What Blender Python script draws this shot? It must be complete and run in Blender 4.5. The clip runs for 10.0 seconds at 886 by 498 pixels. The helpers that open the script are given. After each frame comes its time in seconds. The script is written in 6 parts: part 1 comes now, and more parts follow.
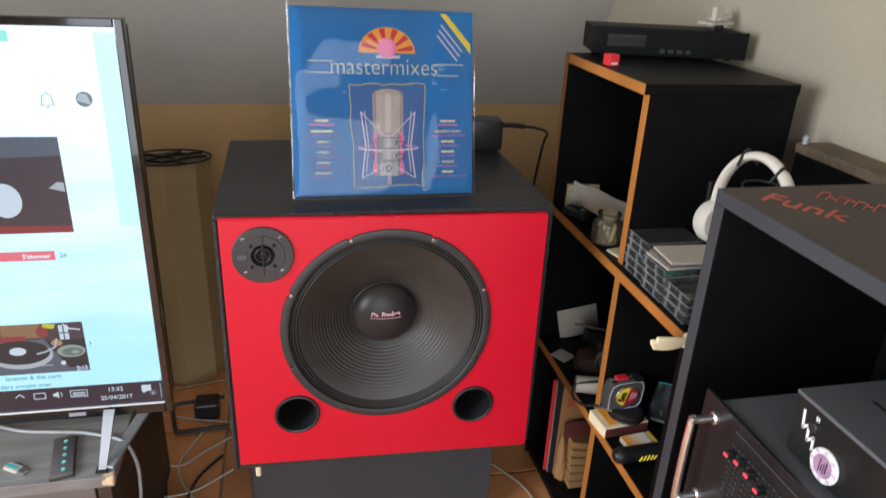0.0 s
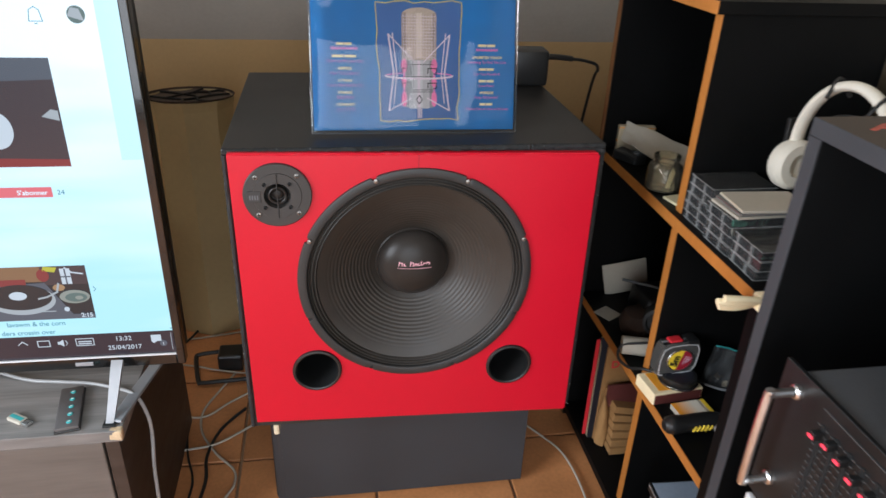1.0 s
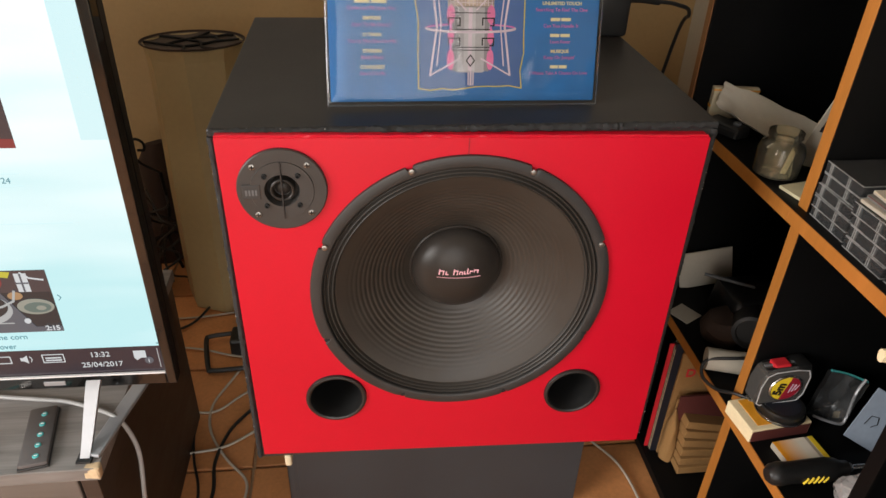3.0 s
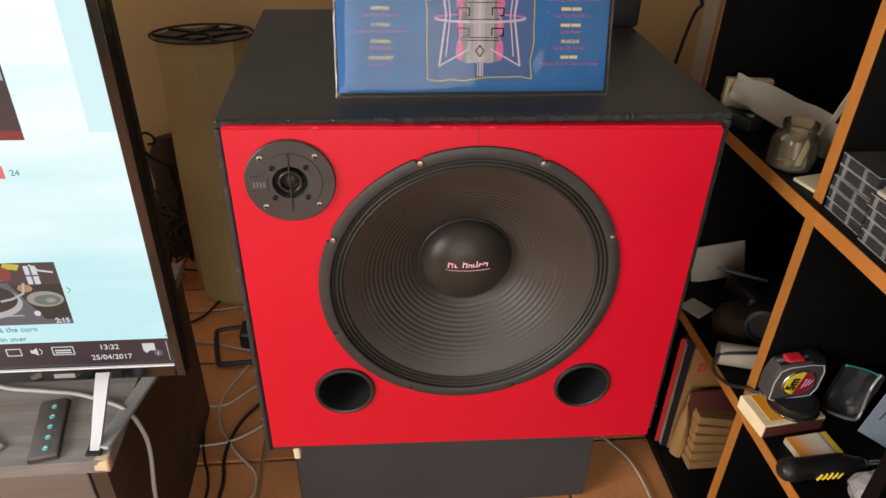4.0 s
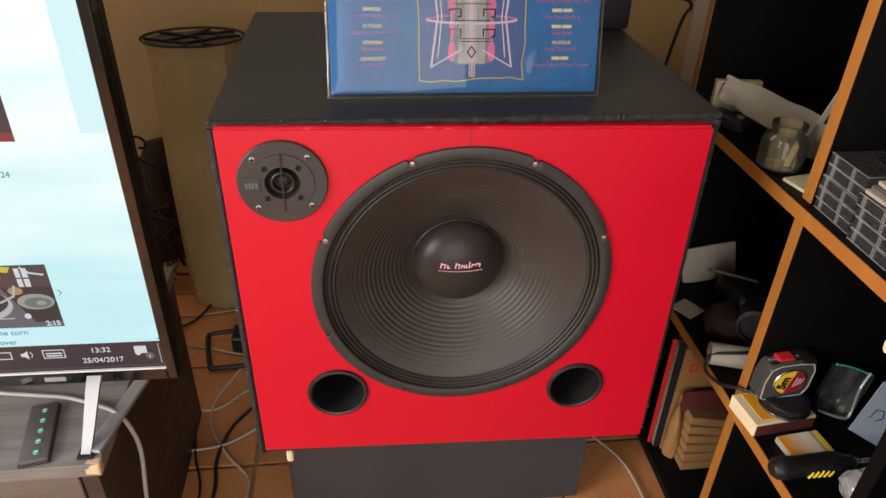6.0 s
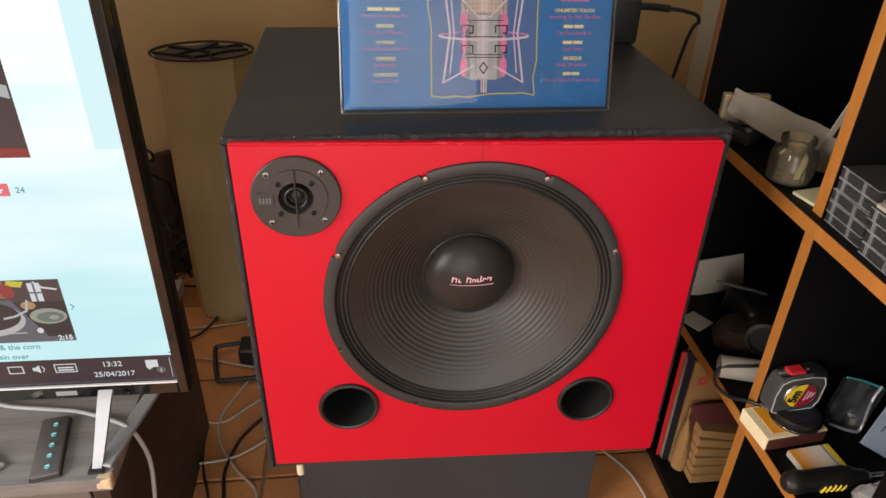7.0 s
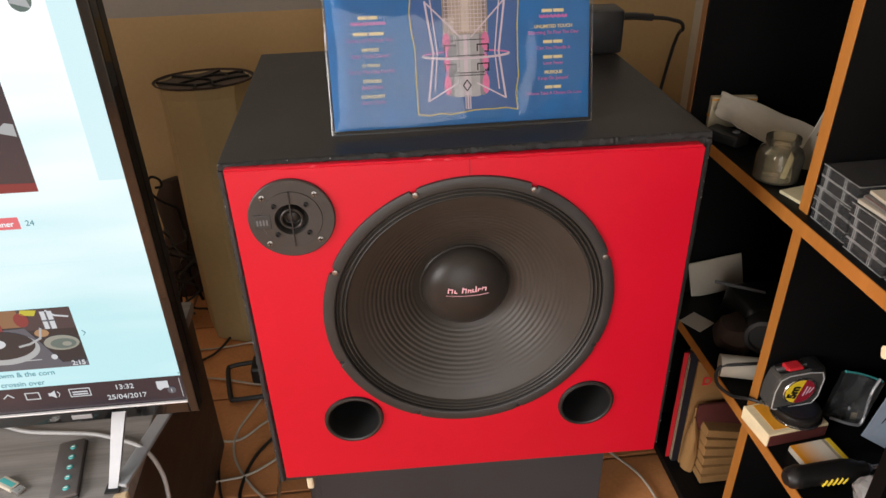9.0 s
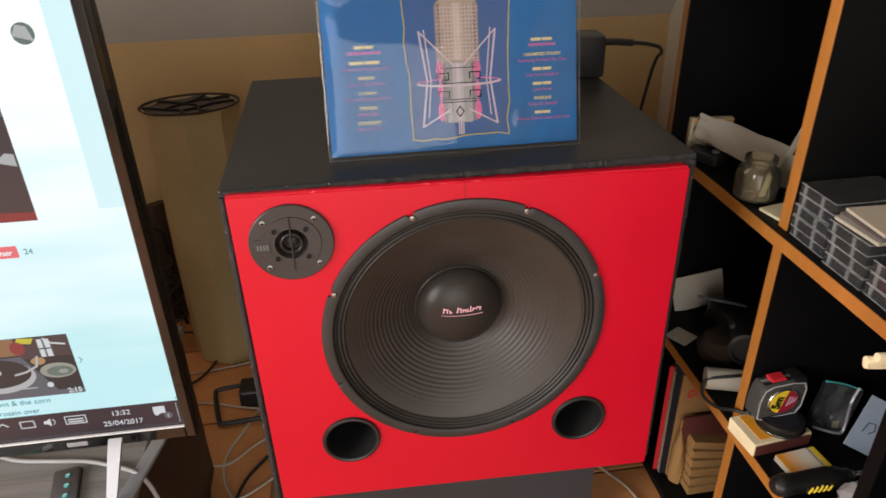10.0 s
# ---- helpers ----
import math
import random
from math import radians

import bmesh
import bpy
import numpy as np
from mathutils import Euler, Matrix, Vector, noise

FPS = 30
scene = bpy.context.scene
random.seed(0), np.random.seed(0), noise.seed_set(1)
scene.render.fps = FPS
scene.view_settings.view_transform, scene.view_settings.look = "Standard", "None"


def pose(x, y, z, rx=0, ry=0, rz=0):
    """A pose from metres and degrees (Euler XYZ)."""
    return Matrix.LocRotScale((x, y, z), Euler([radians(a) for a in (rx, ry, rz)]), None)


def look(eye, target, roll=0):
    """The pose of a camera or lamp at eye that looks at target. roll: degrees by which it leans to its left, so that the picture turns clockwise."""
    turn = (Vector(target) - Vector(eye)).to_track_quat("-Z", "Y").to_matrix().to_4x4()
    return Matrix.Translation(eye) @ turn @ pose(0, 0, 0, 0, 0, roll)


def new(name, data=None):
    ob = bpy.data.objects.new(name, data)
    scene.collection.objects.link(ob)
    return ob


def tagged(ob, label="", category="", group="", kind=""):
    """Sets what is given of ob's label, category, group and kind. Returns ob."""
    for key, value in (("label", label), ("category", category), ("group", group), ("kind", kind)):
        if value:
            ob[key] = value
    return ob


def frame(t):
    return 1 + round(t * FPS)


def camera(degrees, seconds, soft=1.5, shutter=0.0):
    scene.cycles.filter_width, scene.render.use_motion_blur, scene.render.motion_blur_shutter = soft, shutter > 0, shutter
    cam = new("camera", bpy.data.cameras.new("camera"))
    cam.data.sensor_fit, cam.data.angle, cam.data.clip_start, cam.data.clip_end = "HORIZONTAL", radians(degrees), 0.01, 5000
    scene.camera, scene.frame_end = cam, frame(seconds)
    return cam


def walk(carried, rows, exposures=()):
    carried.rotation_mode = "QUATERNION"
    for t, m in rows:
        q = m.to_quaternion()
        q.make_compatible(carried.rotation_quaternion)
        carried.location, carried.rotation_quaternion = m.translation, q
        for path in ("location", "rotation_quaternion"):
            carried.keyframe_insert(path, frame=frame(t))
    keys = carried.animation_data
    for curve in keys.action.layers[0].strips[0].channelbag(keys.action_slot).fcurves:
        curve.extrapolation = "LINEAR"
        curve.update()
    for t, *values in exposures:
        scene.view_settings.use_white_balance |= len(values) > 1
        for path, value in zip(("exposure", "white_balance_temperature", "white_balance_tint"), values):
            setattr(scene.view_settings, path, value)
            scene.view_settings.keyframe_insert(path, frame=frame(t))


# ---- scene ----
cam = camera(64.7, 10.0, shutter=0.4)
PATH = [
    (0, (-0.169, -1.076, 1.247), (0.25, 0.71, 0.452), 2.8),
    (0.5, (-0.141, -1.053, 1.212), (0.214, 0.705, 0.328), 1.1),
    (1, (-0.14, -0.968, 1.179), (0.17, 0.782, 0.262), 2.4),
    (1.5, (-0.137, -0.809, 1.15), (0.104, 0.912, 0.159), 2.4),
    (2, (-0.14, -0.729, 1.138), (0.104, 0.954, 0.086), 2.7),
    (3.5, (-0.125, -0.703, 1.136), (0.083, 0.969, 0.058), 1.7),
    (4, (-0.127, -0.701, 1.131), (0.066, 0.967, 0.046), 1.6),
    (4.5, (-0.128, -0.706, 1.126), (0.049, 0.966, 0.042), 1.3),
    (5, (-0.126, -0.707, 1.125), (0.066, 0.968, 0.048), 1.5),
    (5.5, (-0.13, -0.708, 1.126), (0.061, 0.969, 0.052), 1.7),
    (5.7, (-0.128, -0.707, 1.126), (0.083, 0.968, 0.053), 2.1),
    (6.8, (-0.136, -0.703, 1.133), (0.081, 0.977, 0.069), 1.2),
    (7, (-0.14, -0.703, 1.133), (0.072, 0.986, 0.084), 1.6),
    (7.5, (-0.131, -0.701, 1.137), (0.061, 0.993, 0.092), 1.6),
    (8, (-0.133, -0.705, 1.142), (0.073, 0.99, 0.1), 1.9),
    (8.5, (-0.121, -0.714, 1.135), (0.062, 0.993, 0.109), -0.8),
    (9, (-0.117, -0.728, 1.147), (0.056, 0.984, 0.128), -1.6),
    (9.5, (-0.123, -0.729, 1.156), (0.026, 0.993, 0.15), -1.1),
    (10, (-0.143, -0.741, 1.162), (0.102, 0.987, 0.186), -1.4),
]
walk(cam, [(t, look(eye, target, roll)) for t, eye, target, roll in PATH],
     exposures=[(0.0, 0.08, 5600, 8), (1.0, 0.08, 5620, 8), (1.5, 0.06, 5800, 3), (2.0, 0.04, 6150, -3), (2.6, 0.05, 6550, 6), (3.5, 0.02, 6550, 13), (10.0, 0.02, 6480, 13)])

# world and light: daylight through the windows behind and beside the camera
world = bpy.data.worlds.new("sky")
scene.world = world
world.use_nodes = True
wn = world.node_tree.nodes
sky = wn.new("ShaderNodeTexSky")
sky.sky_type, sky.sun_disc = "NISHITA", False
sky.sun_elevation, sky.sun_rotation = radians(40), radians(200)
world.node_tree.links.new(sky.outputs[0], wn["Background"].inputs[0])
wn["Background"].inputs[1].default_value = 0.1
for watts, wide, high, eye, aim in ((42.0, 1.9, 1.9, (-0.35, -2.74, 1.06), (-0.35, 0.0, 0.9)), (80.0, 1.3, 1.2, (-2.34, -1.35, 1.35), (0.0, 0.0, 0.55))):
    lamp = bpy.data.lights.new("window_light", "AREA")
    lamp.shape, lamp.size, lamp.size_y, lamp.energy, lamp.color = "RECTANGLE", wide, high, watts, (1.0, 0.97, 0.93)
    new("window_light", lamp).matrix_world = look(eye, aim)


# ---------- materials ----------
def mat(name, c, rough=0.5, metal=0.0, var=0.25, big=6.0, fine=140.0, bump=0.15, dist=0.002, spec=0.5, coat=0.0, stretch=(1, 1, 1), rvar=0.15):
    """A surface with variation at two scales, in colour, gloss and relief."""
    m = bpy.data.materials.new(name)
    m.use_nodes = True
    nt = m.node_tree
    n, l = nt.nodes, nt.links
    b = n["Principled BSDF"]
    tc = n.new("ShaderNodeTexCoord")
    mp = n.new("ShaderNodeMapping")
    mp.inputs["Scale"].default_value = stretch
    l.new(tc.outputs["Object"], mp.inputs[0])
    a, f = n.new("ShaderNodeTexNoise"), n.new("ShaderNodeTexNoise")
    a.inputs["Scale"].default_value, a.inputs["Detail"].default_value = big, 5
    f.inputs["Scale"].default_value, f.inputs["Detail"].default_value = fine, 4
    l.new(mp.outputs[0], a.inputs[0])
    l.new(mp.outputs[0], f.inputs[0])
    add = n.new("ShaderNodeMath")
    add.operation = "MULTIPLY_ADD"
    l.new(f.outputs[0], add.inputs[0])
    add.inputs[1].default_value = 0.45
    l.new(a.outputs[0], add.inputs[2])
    ramp = n.new("ShaderNodeValToRGB")
    ramp.color_ramp.elements[0].position, ramp.color_ramp.elements[1].position = 0.4, 1.0
    ramp.color_ramp.elements[0].color = (*[x * (1 - var) for x in c], 1)
    ramp.color_ramp.elements[1].color = (*[min(1, x * (1 + var)) for x in c], 1)
    l.new(add.outputs[0], ramp.inputs[0])
    l.new(ramp.outputs[0], b.inputs["Base Color"])
    mr = n.new("ShaderNodeMapRange")
    mr.inputs[3].default_value, mr.inputs[4].default_value = max(0.02, rough - rvar), min(1, rough + rvar)
    l.new(add.outputs[0], mr.inputs[0])
    l.new(mr.outputs[0], b.inputs["Roughness"])
    b.inputs["Metallic"].default_value = metal
    b.inputs["Specular IOR Level"].default_value = spec
    b.inputs["Coat Weight"].default_value = coat
    if bump:
        bp = n.new("ShaderNodeBump")
        bp.inputs["Strength"].default_value, bp.inputs["Distance"].default_value = bump, dist
        l.new(add.outputs[0], bp.inputs["Height"])
        l.new(bp.outputs[0], b.inputs["Normal"])
    return m


def glow(name, c, strength):
    m = bpy.data.materials.new(name)
    m.use_nodes = True
    b = m.node_tree.nodes["Principled BSDF"]
    b.inputs["Base Color"].default_value = (0.01, 0.01, 0.01, 1)
    b.inputs["Roughness"].default_value = 0.18
    b.inputs["Emission Color"].default_value = (*c, 1)
    b.inputs["Emission Strength"].default_value = strength
    return m


def clear(name, tint, gloss_rough=0.06, ior=1.45, wave=30.0, bump=0.3, body=0.0, milk=(0.75, 0.77, 0.78)):
    """Thin clear plastic or glass: lets light through, with Fresnel gloss and a faint milky body."""
    m = bpy.data.materials.new(name)
    m.use_nodes = True
    n, l = m.node_tree.nodes, m.node_tree.links
    n.remove(n["Principled BSDF"])
    tr, gl, fr, mx = n.new("ShaderNodeBsdfTransparent"), n.new("ShaderNodeBsdfGlossy"), n.new("ShaderNodeFresnel"), n.new("ShaderNodeMixShader")
    tr.inputs[0].default_value = (*tint, 1)
    gl.inputs["Roughness"].default_value = gloss_rough
    fr.inputs[0].default_value = ior
    df, mb = n.new("ShaderNodeBsdfDiffuse"), n.new("ShaderNodeMixShader")
    df.inputs[0].default_value = (*milk, 1)
    mb.inputs[0].default_value = body
    l.new(tr.outputs[0], mb.inputs[1])
    l.new(df.outputs[0], mb.inputs[2])
    tc, no, bp = n.new("ShaderNodeTexCoord"), n.new("ShaderNodeTexNoise"), n.new("ShaderNodeBump")
    no.inputs["Scale"].default_value, no.inputs["Detail"].default_value = wave, 2
    bp.inputs["Strength"].default_value, bp.inputs["Distance"].default_value = bump, 0.01
    l.new(tc.outputs["Object"], no.inputs[0])
    l.new(no.outputs[0], bp.inputs["Height"])
    l.new(bp.outputs[0], gl.inputs["Normal"])
    l.new(bp.outputs[0], fr.inputs["Normal"])
    l.new(fr.outputs[0], mx.inputs[0])
    l.new(mb.outputs[0], mx.inputs[1])
    l.new(gl.outputs[0], mx.inputs[2])
    l.new(mx.outputs[0], n["Material Output"].inputs[0])
    return m


M = dict(
    wall=mat("ochre_plaster", (0.40, 0.265, 0.120), 0.85, var=0.12, big=3, fine=90, bump=0.25),
    slope=mat("grey_white_plaster", (0.40, 0.37, 0.32), 0.85, var=0.10, big=3, fine=90, bump=0.25),
    cream=mat("cream_plaster", (0.40, 0.35, 0.26), 0.85, var=0.10, big=3, fine=90, bump=0.25),
    skirt=mat("white_gloss_paint", (0.75, 0.72, 0.66), 0.4),
    grout=mat("grey_grout", (0.26, 0.17, 0.10), 0.9),
    vinyl=mat("black_vinyl", (0.019, 0.0175, 0.016), 0.38, var=0.7, big=5, fine=420, bump=0.22, dist=0.0010, rvar=0.14, spec=0.42),
    torn=mat("frayed_vinyl_edge", (0.012, 0.012, 0.012), 0.7, var=0.5, fine=260, bump=0.6, dist=0.002),
    red=mat("red_painted_board", (0.51, 0.003, 0.018), 0.33, var=0.07, big=4, fine=300, bump=0.05, dist=0.0006, rvar=0.06, spec=0.4),
    subpaint=mat("charcoal_painted_board", (0.029, 0.030, 0.033), 0.5, var=0.2, big=5, fine=200, bump=0.1),
    frame=mat("black_stamped_frame", (0.025, 0.024, 0.023), 0.42, var=0.2, big=20, fine=300, bump=0.08, dist=0.0006),
    cone=mat("black_paper_cone", (0.030, 0.025, 0.020), 0.42, var=0.25, big=14, fine=260, bump=0.25, dist=0.0008),
    surround=mat("black_cloth_surround", (0.030, 0.026, 0.022), 0.46, var=0.2, big=20, fine=400, bump=0.2, dist=0.0006),
    cap=mat("black_dust_cap", (0.026, 0.022, 0.019), 0.34, var=0.15, big=20, fine=200, bump=0.03, dist=0.0003, rvar=0.03, spec=0.22),
    plastic=mat("black_plastic", (0.012, 0.012, 0.012), 0.32, var=0.2, big=20, fine=300, bump=0.06, dist=0.0005),
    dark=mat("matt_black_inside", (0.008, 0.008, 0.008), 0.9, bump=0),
    chrome=mat("bright_steel", (0.75, 0.74, 0.72), 0.22, 1.0, var=0.1, bump=0.03, dist=0.0003),
    silver=mat("silver_paint", (0.40, 0.41, 0.43), 0.36, 0.6, var=0.08, bump=0.03, dist=0.0003),
    pink=mat("pink_ink", (0.85, 0.45, 0.52), 0.6, var=0.1, bump=0),
    orange=mat("beech_edge_band", (0.42, 0.160, 0.028), 0.45, var=0.22, big=10, fine=120, bump=0.08, dist=0.0006, stretch=(1, 1, 0.25)),
    shelf=mat("black_laminate", (0.0042, 0.0043, 0.0044), 0.42, var=0.35, big=4, fine=160, bump=0.1, dist=0.0006, spec=0.10),
    bezel=mat("glossy_black_bezel", (0.006, 0.006, 0.006), 0.09, var=0.2, bump=0.0, coat=0.6, rvar=0.03),
    standtop=mat("grey_brown_wood", (0.19, 0.178, 0.168), 0.30, var=0.55, big=9, fine=70, bump=0.25, dist=0.0008, stretch=(0.18, 4, 1), rvar=0.1),
    standbrown=mat("dark_brown_wood", (0.036, 0.024, 0.018), 0.42, var=0.45, big=9, fine=70, bump=0.2, dist=0.0008, stretch=(0.2, 1, 4)),
    chip=mat("bare_chipboard", (0.48, 0.36, 0.22), 0.9, var=0.3, fine=200, bump=0.5),
    vase=mat("cream_glazed_ceramic", (0.38, 0.285, 0.135), 0.5, var=0.1, big=5, fine=80, bump=0.08),
    iron=mat("black_wrought_iron", (0.012, 0.011, 0.010), 0.55, 0.6, bump=0.4, fine=200),
    brown=mat("dark_brown_fabric", (0.038, 0.020, 0.012), 0.85, var=0.4, fine=200, bump=0.5),
    wire=mat("white_cable_sheath", (0.44, 0.39, 0.32), 0.45, var=0.1, bump=0.03),
    gwire=mat("grey_cable_sheath", (0.30, 0.295, 0.29), 0.36, var=0.1, bump=0.03),
    bwire=mat("black_cable_sheath", (0.012, 0.012, 0.012), 0.45, var=0.2, bump=0.03),
    paper=mat("white_paper", (0.45, 0.41, 0.335), 0.8, var=0.08, big=12, bump=0.15, dist=0.001),
    card=mat("cream_card", (0.60, 0.51, 0.34), 0.75, var=0.12, bump=0.1),
    kraft=mat("brown_kraft_card", (0.31, 0.165, 0.055), 0.8, var=0.2, bump=0.15),
    wood=mat("pale_wood", (0.55, 0.38, 0.18), 0.55, var=0.15, big=8, fine=70, bump=0.1, stretch=(0.3, 3, 3)),
    palewood=mat("limewood", (0.84, 0.72, 0.46), 0.55, var=0.12, big=8, fine=70, bump=0.1, stretch=(0.3, 3, 3)),
    maroon=mat("maroon_card", (0.10, 0.022, 0.018), 0.6, var=0.2),
    yellow=mat("yellow_print", (0.85, 0.62, 0.03), 0.5, var=0.06, bump=0),
    amber=mat("amber_print", (0.85, 0.36, 0.02), 0.5, var=0.12, bump=0),
    redink=mat("red_print", (0.62, 0.02, 0.03), 0.5, var=0.1, bump=0),
    scrawl=mat("red_marker_ink", (0.42, 0.09, 0.06), 0.6, var=0.2, bump=0),
    whiteink=mat("white_print", (0.80, 0.80, 0.78), 0.6, var=0.05, bump=0),
    blue=mat("blue_printed_sleeve", (0.003, 0.145, 0.40), 0.5, var=0.30, big=4, fine=30, bump=0.0),
    deepblue=mat("dusky_blue_print", (0.035, 0.115, 0.32), 0.5, var=0.25, big=5, fine=30, bump=0.0),
    faceplate=mat("satin_black_plate", (0.030, 0.028, 0.026), 0.34, var=0.15, big=20, fine=300, bump=0.05, dist=0.0005),
    nameink=mat("pale_yellow_print", (0.80, 0.70, 0.36), 0.5, var=0.06, bump=0),
    magenta=mat("magenta_print", (0.66, 0.17, 0.47), 0.5, var=0.1, bump=0),
    pinkglow=mat("hot_pink_print", (0.74, 0.17, 0.36), 0.5, var=0.25, big=14, bump=0),
    greyprint=mat("silver_grey_print", (0.42, 0.41, 0.42), 0.5, var=0.25, big=14, bump=0),
    paleprint=mat("pale_pink_print", (0.68, 0.58, 0.64), 0.5, var=0.15, bump=0),
    goldprint=mat("tan_grille_print", (0.45, 0.36, 0.28), 0.5, var=0.35, big=30, fine=500, bump=0),
    olive=mat("khaki_print", (0.68, 0.62, 0.40), 0.5, var=0.1, bump=0),
    cream_cloth=mat("white_leatherette", (0.72, 0.68, 0.58), 0.5, var=0.08, bump=0.1),
    teal=mat("teal_rubber", (0.06, 0.36, 0.36), 0.5, bump=0),
    greenink=mat("green_print", (0.10, 0.45, 0.28), 0.5, bump=0),
    bluegrey=mat("blue_grey_card", (0.28, 0.34, 0.42), 0.6, var=0.15),
    greymetal=mat("grey_painted_steel", (0.12, 0.125, 0.13), 0.45, 0.2, var=0.2, big=6, fine=220, bump=0.1, dist=0.0005),
    racktop=mat("dusty_black_felt", (0.066, 0.052, 0.040), 0.85, var=0.3, big=5, fine=260, bump=0.3),
    rackedge=mat("charcoal_edge", (0.040, 0.042, 0.047), 0.6, var=0.2),
    blushed=mat("pale_pink_plastic", (0.62, 0.45, 0.55), 0.5, var=0.2, big=30),
    sleeve=clear("clear_plastic_sleeve", (0.99, 0.99, 0.99), 0.045, 1.42, 9.0, 0.30, 0.0),
    clearbox=clear("clear_polystyrene", (0.90, 0.92, 0.92), 0.05, 1.5, 20.0, 0.1, 0.05),
    bag=clear("clear_film_bag", (0.88, 0.90, 0.92), 0.10, 1.55, 60.0, 1.0, 0.34),
    glass=clear("clear_glass", (0.97, 0.96, 0.88), 0.03, 1.45, 12.0, 0.2, 0.10, (0.62, 0.56, 0.40)),
    pane=clear("window_glass", (0.98, 0.98, 0.98), 0.02, 1.45, 3.0, 0.0, 0.0),
    led=glow("red_led", (1.0, 0.05, 0.08), 1.6),
    page=glow("lit_white_page", (0.80, 0.97, 0.99), 1.05),
    pagepale=glow("lit_pale_blue", (0.64, 0.89, 0.92), 1.0),
    pagegreen=glow("lit_green_block", (0.35, 0.80, 0.60), 1.0),
    bar=glow("lit_taskbar", (0.030, 0.020, 0.030), 0.9),
    ink=glow("lit_dark_text", (0.10, 0.30, 0.36), 0.9),
    icon=glow("lit_pale_icon", (0.62, 0.66, 0.68), 0.95),
    pic1=glow("lit_brown_grey", (0.060, 0.045, 0.050), 0.95),
    pic2=glow("lit_slate", (0.10, 0.11, 0.13), 0.95),
    pic3=glow("lit_dark_slate", (0.022, 0.024, 0.028), 0.95),
    pic4=glow("lit_warm_brown", (0.26, 0.14, 0.07), 0.95),
    pic5=glow("lit_light_grey", (0.42, 0.44, 0.44), 0.95),
    pic6=glow("lit_deep_red", (0.25, 0.04, 0.04), 0.95),
    button=glow("lit_red_button", (0.75, 0.16, 0.18), 1.0),
    dot=glow("lit_olive_grey", (0.12, 0.17, 0.15), 0.95),
)
M["steel"] = mat("grey_zinc_steel", (0.30, 0.29, 0.27), 0.3, 1.0, var=0.1, bump=0.03, dist=0.0003)
M["brightsilver"] = mat("bright_silver_paint", (0.74, 0.75, 0.76), 0.4, 0.3, var=0.08, bump=0.03, dist=0.0003)
M["clearedge"] = mat("pale_clear_edge", (0.24, 0.245, 0.24), 0.2, var=0.5, big=60, fine=300, bump=0)
M["remotegrey"] = mat("charcoal_soft_plastic", (0.085, 0.076, 0.074), 0.5, var=0.2, bump=0.05)
M["scalegrey"] = mat("dim_grey_print", (0.055, 0.055, 0.055), 0.5, bump=0)
# bench front: paler than the sides, daylight on that face is in the colour
M["standfront"] = mat("grey_brown_front_in_light", (0.115, 0.098, 0.085), 0.38, var=0.25, big=5, fine=60, bump=0.08, dist=0.0006, stretch=(0.3, 1, 3))
M["lityellow"], M["litamber"], M["litsage"] = glow("lit_yellow", (0.55, 0.50, 0.05), 0.95), glow("lit_tan", (0.40, 0.24, 0.12), 0.95), glow("lit_sage", (0.30, 0.31, 0.26), 0.95)
# beech edge of the far side, with its shade put into a browner colour
M["shadededge"] = mat("shaded_far_edge_band", (0.20, 0.085, 0.026), 0.5, var=0.3, big=10, fine=120, bump=0.08, dist=0.0006)
M["dustlid"] = mat("dusty_brown_lid", (0.13, 0.095, 0.058), 0.8, var=0.6, big=12, fine=120, bump=0.3)
M["mauve"] = mat("mauve_print", (0.36, 0.22, 0.33), 0.5, var=0.35, big=60, bump=0)
M["lining"] = mat("grey_brown_lining", (0.085, 0.062, 0.045), 0.8, var=0.3, big=20, bump=0.2)
M["greydark"] = mat("dark_grey_print", (0.24, 0.23, 0.24), 0.5, var=0.2, big=14, bump=0)
M["greylight"] = mat("light_grey_print", (0.55, 0.54, 0.55), 0.5, var=0.15, big=14, bump=0)
M["goldshade"] = mat("brown_grille_print", (0.28, 0.21, 0.17), 0.5, var=0.3, big=30, fine=500, bump=0)
M["goldlight"] = mat("pale_grille_print", (0.60, 0.51, 0.42), 0.5, var=0.3, big=30, fine=500, bump=0)
M["tapegrey"] = mat("grey_cassette_plastic", (0.16, 0.155, 0.145), 0.4, var=0.3, big=30, bump=0.05)
M["crinkle"] = clear("crinkled_film", (0.86, 0.88, 0.90), 0.08, 1.6, 60.0, 0.6, 0.40, (0.80, 0.80, 0.78))
M["navy"] = mat("dark_navy_card", (0.010, 0.012, 0.020), 0.45, var=0.2, bump=0.05)
M["smoke"] = mat("smoky_chrome", (0.17, 0.165, 0.155), 0.16, 0.6, var=0.2, bump=0.03, dist=0.0003)
M["dialred"] = mat("crimson_print", (0.30, 0.012, 0.03), 0.45, var=0.1, bump=0)


